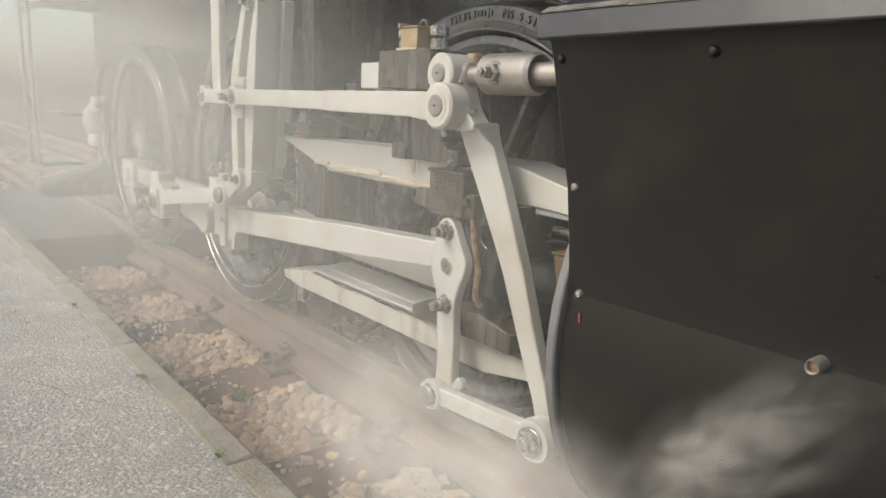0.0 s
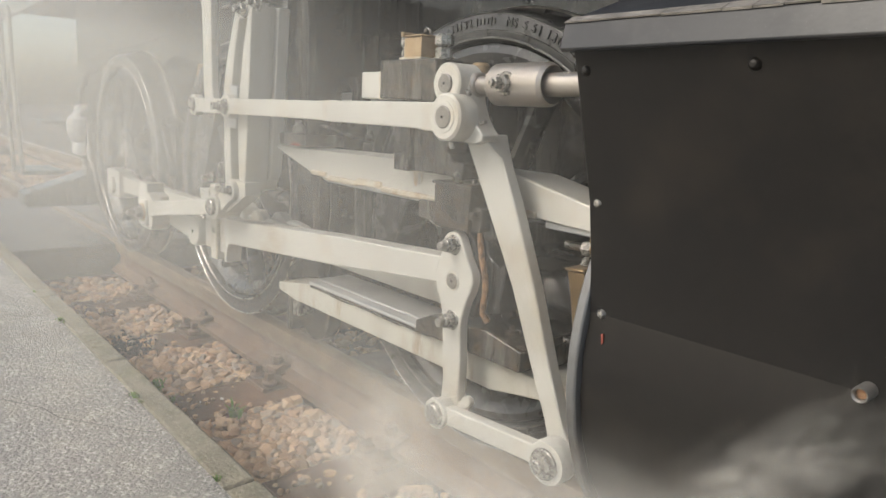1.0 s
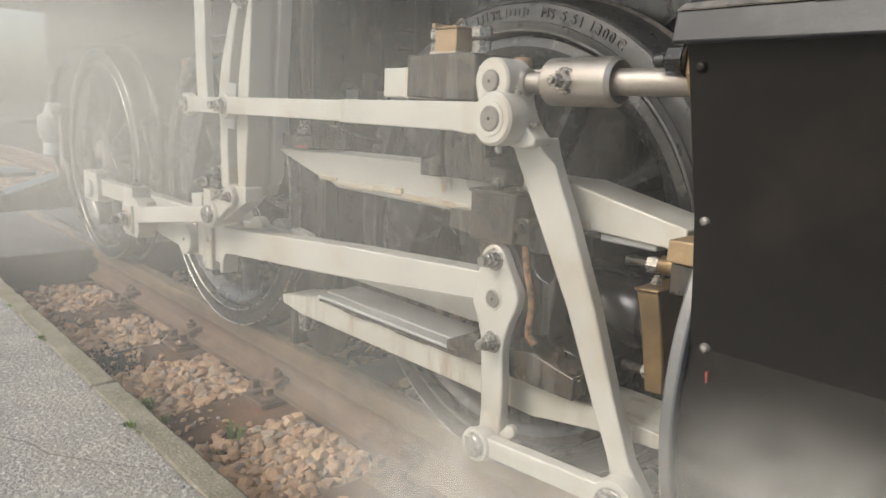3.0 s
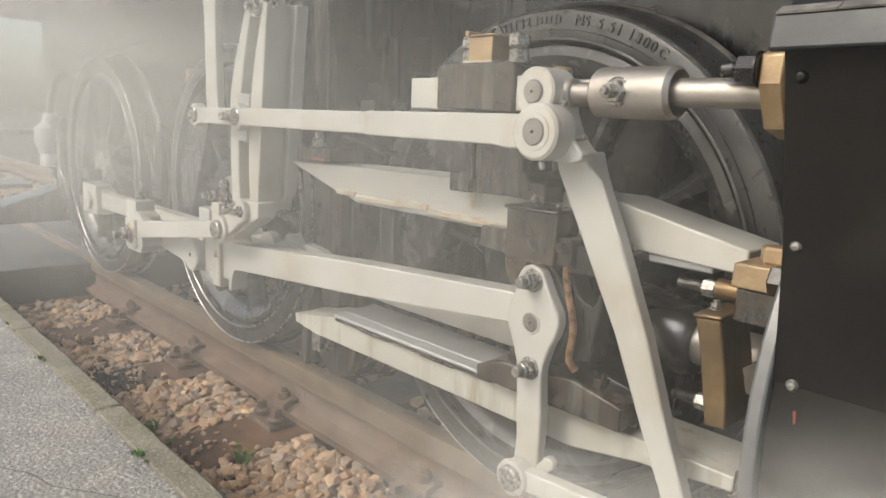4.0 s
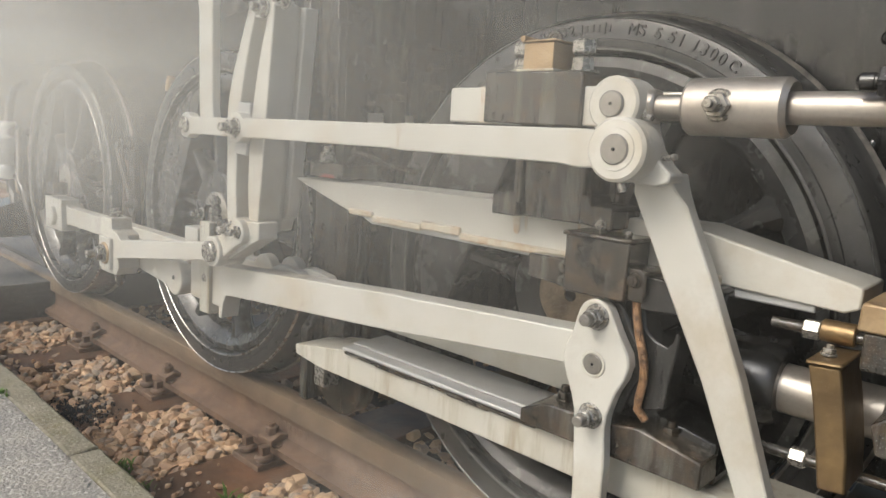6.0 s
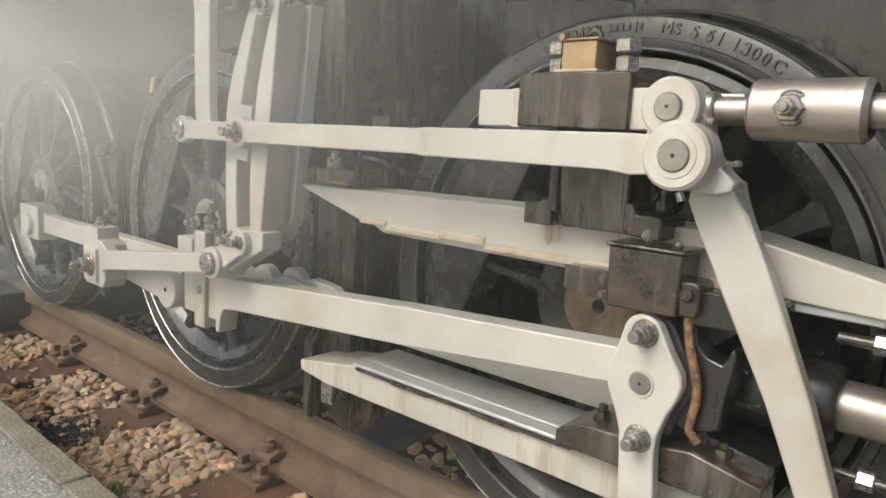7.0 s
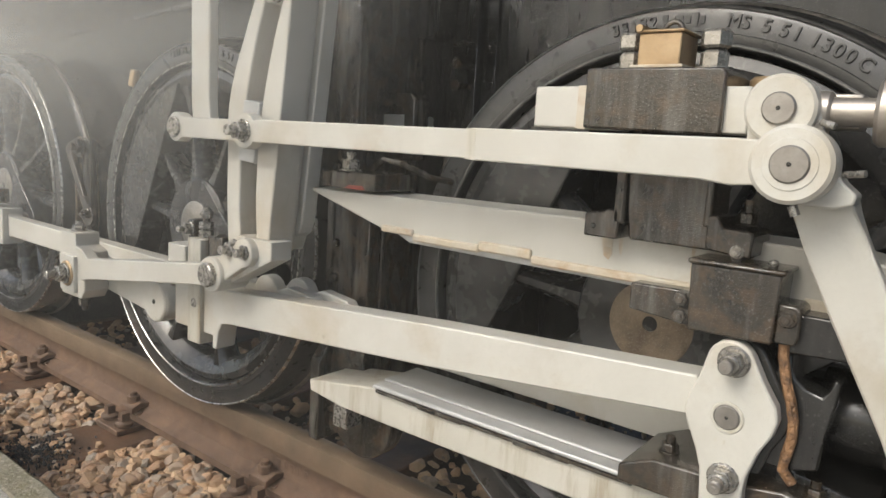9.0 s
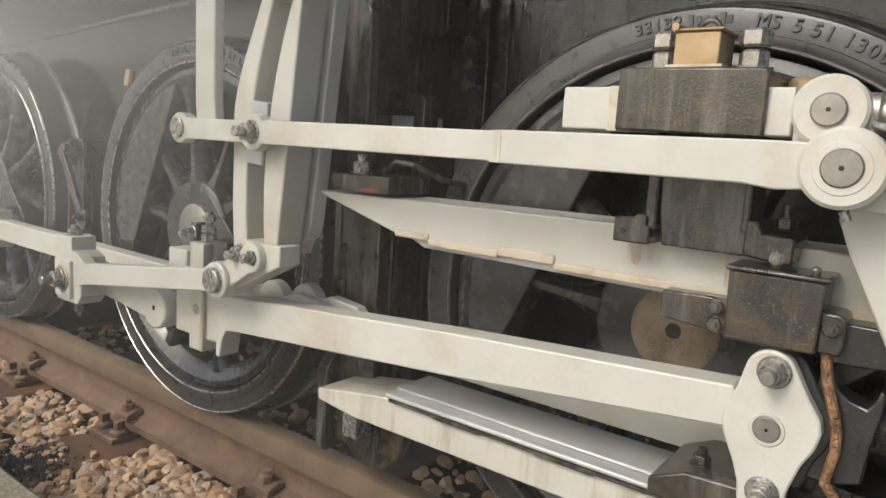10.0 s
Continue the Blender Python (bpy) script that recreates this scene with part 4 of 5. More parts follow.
for xx in (-1.224, -1.098):
    for h0 in (1.11, 1.1385):
        bm = B()
        rod(bm, 0.0225 if h0 > 1.13 else 0.0205, h0, h0 + 0.026, (xx, 0.658, 0), "z", 6, 0.004)
        if h0 < 1.13:
            rod(bm, 0.027, 1.109, 1.113, (xx, 0.658, 0), "z", 20)
        part("guide_nut", bm, NUT, guide, bevel=0)
bm = B()
rod(bm, 0.022, 1.03, 1.105, (-1.04, 0.72, 0), "z", 16, 0.006)
part("brass_stub", bm, BRASS, guide, bevel=0)

# valve rod with its coupling
bm = B()
rod(bm, 0.018, -1.0, -0.87, (0, 0.62, 1.05), "x", 24)
rod(bm, 0.026, -0.955, -0.93, (0, 0.62, 1.05), "x", 24)
valve = part("valve_rod", bm, STEEL, loco, "polished valve rod with a round coupling", 0)
bm = B()
lathe(bm, [(0.016, -0.88), (0.038, -0.88), (0.042, -0.875), (0.042, -0.742), (0.036, -0.734), (0.024, -0.746), (0.016, -0.746)], 40, (0, 0.62, 1.05), "x")
part("coupling_sleeve", bm, STEEL, valve, bevel=0)
bm = B()
rod(bm, 0.0225, -0.75, -0.4, (0, 0.62, 1.05), "x", 32)
part("spindle", bm, STEEL, valve, bevel=0)
bm = B()
nut(bm, -0.822, 0.584, 1.05, 0.019, 0.014, 0.0)
nut(bm, -0.822, 0.566, 1.05, 0.012, 0.018, 0.008, washer=False)
part("cotter_nut", bm, NUT, valve, bevel=0)
bm = B()
box(bm, -0.965, -0.9, 0.64, 0.7, 1.03, 1.075)
part("fork_end", bm, STEEL, valve)
# gland of the valve chest
bm = slab(B(), [(0.575, 1.06), (0.61, 1.0), (0.67, 0.985), (0.69, 1.05), (0.66, 1.1), (0.6, 1.108), (0.578, 1.1)], -0.598, -0.565, "x")
gland = part("valve_gland", bm, BRASS, loco, "brass gland of the valve chest")
bm = B()
nut(bm, -0.598, 0.585, 1.08, 0.02, 0.028, 0.012, -1, True, "x")
part("gland_nut", bm, BLACK, gland, "black hexagon nut", 0)
bm = B()
rod(bm, 0.012, -0.655, -0.63, (0, 0.585, 1.08), "x", 12, 0.005)
part("lock_nut", bm, BLACK, gland, bevel=0)

# cylinder with its cover, glands and casing
CY, CZ, CR = 0.87, 0.6, 0.372
bm = B()
lathe(bm, [(0.05, -0.495), (0.3, -0.495), (0.335, -0.49), (0.335, -0.43)], 64, (0, CY, CZ), "x")
cyl = part("cylinder", bm, BLACK, loco, "black steam cylinder with a grey flange")
bm = B()
lathe(bm, [(0.385, -0.506), (0.432, -0.506), (0.436, -0.502), (0.436, -0.486), (0.385, -0.486)], 72, (0, CY, CZ), "x")
part("cylinder_flange", bm, FLANGE, cyl, "bare grey steel flange rim")
bm = B()
lathe(bm, [(CR - 0.01, -0.436), (CR + 0.015, -0.436), (CR + 0.015, 0.9), (0.1, 0.9)], 64, (0, CY, CZ), "x")
part("cylinder_body", bm, BLACK, cyl)
bm = box(B(), -0.47, 0.9, 0.5, 1.16, 0.62, 1.14)
part("valve_chest", bm, BLACK, cyl)
for k in range(10):
    ang = radians(110 + 24 * k)
    bm = B()
    nut(bm, -0.495, CY + 0.285 * math.cos(ang), CZ + 0.32 * math.sin(ang), 0.024, 0.026, 0.018, -1, True, "x")
    part("cover_nut", bm, GRIME, cyl, bevel=0)
bm = B()
lathe(bm, [(0.045, -0.56), (0.085, -0.56), (0.09, -0.55), (0.095, -0.5), (0.12, -0.49), (0.12, -0.46)], 40, (0, 0.83, CZ), "x")
part("stuffing_box", bm, GRIME, cyl, bevel=0)
bm = slab(B(), [(-0.676, 0.703), (-0.635, 0.706), (-0.623, 0.65), (-0.613, 0.59), (-0.608, 0.533), (-0.643, 0.53), (-0.653, 0.59), (-0.664, 0.65)], 0.632, 0.735)
part("gland_plate", bm, BRONZE, cyl, "oily dark bronze gland plate")
bm = slab(B(), [(-0.679, 0.703), (-0.632, 0.706), (-0.632, 0.713), (-0.679, 0.71)], 0.627, 0.74)
part("gland_cap", bm, BRONZE, cyl)
for yy, zz in ((0.725, 0.732), (0.745, 0.522)):
    bm = B()
    rod(bm, 0.009, -0.757, -0.46, (0, yy, zz), "x", 12)
    part("gland_stud", bm, GRIME, cyl, bevel=0)
    bm = B()
    rod(bm, 0.0155, -0.711, -0.687, (0, yy, zz), "x", 6)
    part("gland_stud_nut", bm, NUT, cyl, "bright square nut", 0)
bm = B()
rod(bm, 0.017, -0.687, -0.64, (0, 0.725, 0.735), "x", 14)
part("stud_bush", bm, BRONZE, cyl, bevel=0)
bm = B()
nut(bm, -0.66, 0.668, 0.712, 0.009, 0.007, 0.005, 1, True, "z")
part("cap_screw", bm, NUT, cyl, bevel=0)
bm = slab(B(), [(-0.622, 0.765), (-0.5, 0.763), (-0.5, 0.803), (-0.62, 0.803)], 0.62, 0.83)
part("bar_pad", bm, BRASS, cyl, "brass pad under the slide bar's end")
bm = box(B(), -0.614, -0.46, 0.624, 0.86, 0.712, 0.764)
part("bar_lug", bm, GRIME, cyl)
bm = B()
rod(bm, 0.026, 0.803, 0.829, (-0.574, 0.665, 0), "z", 6, 0.004)
part("lug_nut", bm, BRASS, cyl, bevel=0)
bm = B()
rod(bm, 0.024, -0.555, -0.49, (0, 0.6, 0.79), "x", 6)
part("lug_bolt", bm, GRIME, cyl, bevel=0)
bm = B()
rod(bm, 0.055, -0.6, -0.5, (0, 0.8, 0.6), "x", 28)
part("gland_sleeve", bm, STEEL, cyl, bevel=0)
for zz in (0.635, 0.42):
    bm = slab(B(), [(-0.58, zz - 0.03), (-0.465, zz - 0.035), (-0.465, zz + 0.03), (-0.56, zz + 0.035), (-0.59, zz + 0.01)], 0.62, 0.68)
    part("cover_lug", bm, GRIME, cyl)
bm = box(B(), -0.62, -0.5, 0.72, 0.87, 0.35, 0.43)
part("lower_bar_lug", bm, GRIME, cyl)

# casing sheet: it leans out above and wraps round the cylinder below
prof = [(0.366, 1.09), (0.372, 1.075), (0.38, 1.055), (0.41, 0.95), (0.434, 0.869), (0.45, 0.77), (0.4575, 0.697), (0.458, 0.684)]
r0 = 0.424
wrap = [(CY - r0 * math.cos(radians(d)), CZ + r0 * math.sin(radians(d))) for d in (14, 4, -6, -16, -26, -36, -46, -56, -66, -78)]
sheet = prof + wrap
inside = [(y + 0.006, z) for y, z in prof] + [(CY - (r0 - 0.006) * math.cos(radians(d)), CZ + (r0 - 0.006) * math.sin(radians(d))) for d in (14, 4, -6, -16, -26, -36, -46, -56, -66, -78)]
bm = slab(B(), prof + [(y + 0.006, z) for y, z in prof[::-1]], -0.487, 1.3, "x")
casing = part("cylinder_casing", bm, ENAMEL, loco, "black painted sheet casing over the cylinder, with rivets", 0.0015)
bm = slab(B(), wrap + inside[:7:-1], -0.4845, 1.3, "x")
part("lower_casing", bm, ENAMEL, casing, "", 0.0015)
bm = slab(B(), [(0.352, 1.08), (0.358, 1.077), (0.376, 1.09), (0.62, 1.2), (0.62, 1.212), (0.372, 1.122), (0.3595, 1.114)], -0.497, 1.3, "x")
part("top_ledge", bm, LEDGE, casing, "", 0.002)
bm = B()
rr = random.Random(7)
xx = -0.495
while xx < 0.9:
    w = rr.uniform(0.03, 0.12)
    d = rr.uniform(0.0005, 0.006)
    slab(bm, [(0.3575, 1.1155 - d * 0.6), (0.3565, 1.1165), (0.371, 1.1235), (0.371 + d, 1.1245 + 0.36 * d)], xx, xx + w - 0.001, "x")
    xx += w
part("worn_edge", bm, WORN, casing, "scuffed bright top edge", 0)
for xx, yy, zz, r in ((-0.47, 0.381, 1.054, 0.0075), (-0.234, 0.378, 1.057, 0.0075), (0.02, 0.378, 1.057, 0.0075), (0.27, 0.378, 1.057, 0.0075), (-0.472, 0.437, 0.868, 0.008), (-0.463, 0.4575, 0.697, 0.008)):
    bm = B()
    lathe(bm, [(0.0005, -r * 0.9), (r * 0.55, -r * 0.8), (r * 0.95, -r * 0.3), (r, 0.003)], 16, (xx, yy, zz))
    part("casing_rivet", bm, NUT if zz < 0.9 else ENAMEL, casing, bevel=0)
bm = B()
rings = lathe(bm, [(0.0098, 0.47), (0.0098, 0.432), (0.0085, 0.428), (0.0065, 0.43), (0.0065, 0.46)], 20, (-0.093, 0, 0.701))
part("drain_pipe", bm, PIN, casing, "short open drain pipe with a rusty mouth", 0)
bm = B()
rod(bm, 0.0065, 0.4355, 0.46, (-0.093, 0, 0.701), "y", 16)
part("pipe_mouth", bm, COPPER, casing, bevel=0)
bm = slab(B(), [(-0.456, 0.668), (-0.4525, 0.669), (-0.451, 0.656), (-0.4535, 0.652)], 0.449, 0.46)
part("red_chip", bm, REDPAINT, casing, "chip of old red paint", 0)

# brake gear between the wheels
for x in (-3.71, -5.35):
    bm = slab(B(), capsule(x, 0.875, 0.04, x + 0.02, 0.3, 0.03, 0.07), 0.97, 1.0)
    hanger = part("brake_hanger", bm, GRIME, loco, "black brake hanger beside the wheel")
    bm = slab(B(), capsule(x + 0.09, 0.6, 0.045, x - 0.07, 0.86, 0.02, 0.038), 0.93, 0.95)
    part("brake_arm", bm, GRIME, hanger)
    bm = B()
    nut(bm, x, 0.95, 0.875, 0.034, 0.02, 0.02)
    nut(bm, x + 0.09, 0.93, 0.61, 0.02, 0.014, 0.01)
    part("hanger_nut", bm, GRIME, hanger, bevel=0)
    bm = slab(B(), arc(x - 0.81, 0.652, 0.645, -20, 12, 10) + arc(x - 0.81, 0.652, 0.7, 12, -20, 10), 0.98, 1.08)
    part("brake_block", bm, HUBRUST, hanger)
    bm = B()
    rod(bm, 0.03, 0.96, 1.16, (x, 0, 0.88), "y", 16)
    part("hanger_pivot", bm, GRIME, hanger, bevel=0)
# pipes on the side of the frame
bm = tube(B(), [(-4.9, 0.845, 1.25), (-3.75, 0.845, 1.285), (-2.7, 0.845, 1.352), (-2.3, 0.85, 1.385)], 0.01)
part("steam_pipe", bm, GRIME, loco, bevel=0)
bm = tube(B(), [(-3.36, 1.0, 1.18), (-3.36, 0.99, 1.12)], 0.018)
part("brass_union", bm, BRASS, loco, "small brass pipe union", 0)
bm = tube(B(), [(-5.3, 0.95, 0.9), (-5.1, 0.9, 0.7), (-5.05, 0.88, 0.6), (-4.95, 0.88, 0.52), (-4.9, 0.9, 0.3), (-4.8, 0.95, 0.12)], 0.02)
part("sand_pipe", bm, GRIME, loco, bevel=0)
bm = B()
rings = lathe(bm, [(0.03, 0.58), (0.07, 0.59), (0.075, 0.64), (0.06, 0.67), (0.085, 0.7), (0.1, 0.76), (0.095, 0.84), (0.05, 0.88), (0.04, 0.94)], 20, (-5.43, 0.93, 0), "z")
injector = part("injector", bm, GREYSTEEL, loco, "pale grey round injector body", 0)
bm = tube(B(), [(-5.43, 0.93, 0.93), (-5.44, 0.95, 1.05), (-5.5, 1.0, 1.15), (-5.6, 1.08, 1.2)], 0.03)
part("injector_pipe", bm, GRIME, injector, bevel=0)
bm = tube(B(), [(-5.43, 0.93, 0.6), (-5.4, 0.93, 0.5), (-5.3, 0.95, 0.44), (-5.1, 1.0, 0.42)], 0.022)
part("injector_pipe", bm, GRIME, injector, bevel=0)
# cab steps at the rear
bm = slab(B(), [(0.482, 0.28), (0.5, 0.255), (1.04, 0.262), (1.05, 0.48), (0.95, 0.495), (0.487, 0.345)], -5.34, -5.1, "x")
part("cab_step", bm, BLACK, loco, "black tapered step plate below the cab")
for x in (-5.9, -6.25):
    bm = tube(B(), [(x, 0.62, 0.4), (x, 0.6, 1.0), (x, 0.6, 1.62)], 0.016)
    part("handrail", bm, NUT, loco, "upright bright handrail", 0)
bm = box(B(), -6.35, -5.85, 0.62, 0.9, 0.4, 0.43)
part("cab_step", bm, BLACK, loco)
bm = box(B(), -6.35, -5.85, 0.75, 0.98, 0.78, 0.81)
part("cab_step", bm, BLACK, loco)


# ---- loose ground ----
def stone(rg, size):
    """An angular stone: the hull of a few random points."""
    bm = bmesh.new()
    sx, sy, sz = size * rg.uniform(0.75, 1.25), size * rg.uniform(0.6, 1.0), size * rg.uniform(0.45, 0.8)
    for _ in range(24):
        v = Vector((rg.gauss(0, 1), rg.gauss(0, 1), rg.gauss(0, 1))).normalized() * rg.uniform(0.8, 1.0)
        bm.verts.new((v.x * sx / 2, v.y * sy / 2, v.z * sz / 2))
    r = bmesh.ops.convex_hull(bm, input=bm.verts)
    bmesh.ops.delete(bm, geom=[v for v in bm.verts if not v.link_faces], context="VERTS")
    return bm


rg = random.Random(12)
KINDS = [data_of(stone(rg, 0.058), "stone", STONE, 0.9) for _ in range(24)]


def on_sleeper(x, y):
    return min(abs(x - 0.04 - s) for s in SLEEPERS) < 0.145


ballast = new("ballast")
ballast.location = (-3, 0.7, -0.26)
tagged(ballast, "bed of angular brown and grey ballast stones beside the rail", "ballast", kind="structure")


def spread(n, x0, x1, y0, y1, singles):
    """Scatters stones over a strip; the first ones are pieces of their own."""
    verts, faces = [], []
    made = 0
    for i in range(n):
        x, y = rg.uniform(x0, x1), rg.uniform(y0, y1)
        if abs(y - RAIL_Y) < 0.09 or abs(y - RAIL_Y - 1.5) < 0.09:
            continue
        low = on_sleeper(x, y)
        if low and (y > RAIL_Y - 0.27 or rg.random() < (0.25 if y < 0.42 else 0.88)):
            continue
        s = rg.choice((0.3, 0.4, 0.5, 0.6, 0.7, 0.8, 0.9, 1.0, 1.1, 1.3, 1.5)) * (0.6 if low else 1)
        z = -0.215 + rg.uniform(-0.022, 0.02) + 0.018 * noise.noise(Vector((x * 3, y * 3, 1)))
        if low:
            z = -0.19
        elif min(abs(x - q) for q in SLEEPERS) < 0.17:
            z -= 0.008
        m = Matrix.LocRotScale((x, y, z), Euler((rg.uniform(-0.5, 0.5), rg.uniform(-0.5, 0.5), rg.uniform(0, 6.3))), (s, s, s))
        me = rg.choice(KINDS)
        if made < singles:
            ob = new("stone", me)
            ob.parent = ballast
            ob.matrix_parent_inverse = Matrix.Translation(-ballast.location)
            ob.matrix_basis = m
            made += 1
        else:
            k = len(verts)
            verts += [m @ v.co for v in me.vertices]
            faces += [[k + j for j in p.vertices] for p in me.polygons]
    return verts, faces


parts = [spread(2100, -3.3, -1.4, 0.3, 0.98, 300), spread(4600, -4.9, -0.9, 0.28, 0.98, 0), spread(1500, -1.0, 1.5, 0.28, 0.98, 0), spread(2600, -5.05, 0.2, 1.1, 2.5, 0), spread(5200, -16.0, -7.6, 0.28, 2.6, 0)]
verts, faces = [], []
for v, f in parts:
    k = len(verts)
    verts += v
    faces += [[k + j for j in q] for q in f]
me = bpy.data.meshes.new("ballast_bed")
me.from_pydata(verts, [], faces)
me.materials.append(STONES)
bed = new("ballast_bed", me)
bed.parent = ballast
bed.matrix_parent_inverse = Matrix.Translation(-ballast.location)
tagged(bed, "loose brown ballast stones", kind="stuff")



def tuft(x, y, z, r, n, seed):
    """A small plant: thin bent blades round one root."""
    rt = random.Random(seed)
    bm = B()
    for _ in range(n):
        a, lean, h = rt.uniform(0, 6.28), rt.uniform(0.2, 1.0), r * rt.uniform(0.5, 1.2)
        ox, oy = rt.gauss(0, r * 0.35), rt.gauss(0, r * 0.25)
        w = r * 0.09
        base = Vector((x + ox, y + oy, z))
        side = Vector((-math.sin(a), math.cos(a), 0)) * w
        mid_ = base + Vector((math.cos(a) * lean * h * 0.4, math.sin(a) * lean * h * 0.4, h * 0.6))
        tip = base + Vector((math.cos(a) * lean * h, math.sin(a) * lean * h, h * 0.75))
        v = [bm.verts.new(q) for q in (base - side, base + side, mid_ + side, mid_ - side, tip)]
        bm.faces.new(v[:4])
        bm.faces.new((v[3], v[2], v[4]))
    return thing("weed", bm, MOSS, "small green weed growing in the kerb joint", "plant", group="weeds by the kerb")


for i, (x, y, z, r, n) in enumerate(((-2.8, 0.188, 0.124, 0.02, 26), (-2.76, 0.19, 0.124, 0.013, 16), (-1.89, 0.187, 0.124, 0.022, 30), (-1.84, 0.19, 0.124, 0.012, 14), (-2.66, 0.5, -0.19, 0.05, 40),
                                      (-2.6, 0.47, -0.2, 0.04, 24), (-2.5, 0.51, -0.19, 0.035, 14), (-2.25, 0.66, -0.2, 0.06, 14), (-3.3, 0.19, 0.124, 0.016, 18), (-1.3, 0.19, 0.124, 0.016, 20))):
    tuft(x, y, z, r, n, i)

# cinders spilt on a sleeper
verts, faces = [], []
for _ in range(520):
    x, y = -3.28 + rg.gauss(0, 0.085), 0.56 + rg.gauss(0, 0.06)
    s_ = rg.uniform(0.12, 0.28)
    m = Matrix.LocRotScale((x, y, -0.19 + rg.uniform(-0.004, 0.006)), Euler((rg.uniform(0, 6), rg.uniform(0, 6), 0)), (s_, s_, s_))
    src = rg.choice(KINDS)
    k = len(verts)
    verts += [m @ v.co for v in src.vertices]
    faces += [[k + j for j in q.vertices] for q in src.polygons]
me = bpy.data.meshes.new("cinders")
me.from_pydata(verts, [], faces)
me.materials.append(CINDER)
tagged(new("cinders", me), "heap of fine black cinders on a sleeper", "cinders", kind="stuff")
for x, y, s_ in ((-2.43, 0.683, 0.35), (-2.64, 0.72, 0.3), (-2.45, 0.6, 0.22), (-3.31, 0.72, 0.25)):
    ob = new("pebble", rg.choice(KINDS).copy())
    ob.data.materials[0] = PEBBLE
    ob.matrix_world = Matrix.LocRotScale((x, y, -0.194), Euler((0.2, 0.1, x * 9)), (s_, s_, s_))
    tagged(ob, "small pale pebble lying on the sleeper", "pebble", group="pebbles")
# crumbs of asphalt along the kerb joint
verts, faces = [], []
for _ in range(420):
    x, y = rg.uniform(-4.5, 0.2), 0.186 - abs(rg.gauss(0, 0.012))
    s_ = rg.uniform(0.06, 0.2)
    m = Matrix.LocRotScale((x, y, 0.126), Euler((rg.uniform(0, 6), rg.uniform(0, 6), 0)), (s_, s_, s_))
    src = rg.choice(KINDS)
    k = len(verts)
    verts += [m @ v.co for v in src.vertices]
    faces += [[k + j for j in q.vertices] for q in src.polygons]
me = bpy.data.meshes.new("asphalt_crumbs")
me.from_pydata(verts, [], faces)
me.materials.append(ASPHALT)
tagged(new("asphalt_crumbs", me), "loose crumbs of grey asphalt along the kerb", "crumbs", kind="stuff")
# cracks in the asphalt
for j, pts in enumerate((((-1.62, 0.16), (-1.7, 0.09), (-1.76, 0.05), (-1.86, -0.02), (-1.95, -0.04), (-2.08, -0.12)), ((-2.9, 0.17), (-2.96, 0.05), (-3.08, -0.02), (-3.14, -0.16)))):
    bm = B()
    for (x0, y0), (x1, y1) in zip(pts, pts[1:]):
        d = Vector((x1 - x0, y1 - y0, 0)).normalized()
        q = Vector((-d.y, d.x, 0)) * 0.0013
        bm.faces.new([bm.verts.new(v) for v in (Vector((x0, y0, 0.1266)) - q, Vector((x1, y1, 0.1266)) - q, Vector((x1, y1, 0.1266)) + q, Vector((x0, y0, 0.1266)) + q)])
    ob = new("crack", data_of(bm, "crack", TARMAC))
    ob.parent = platform


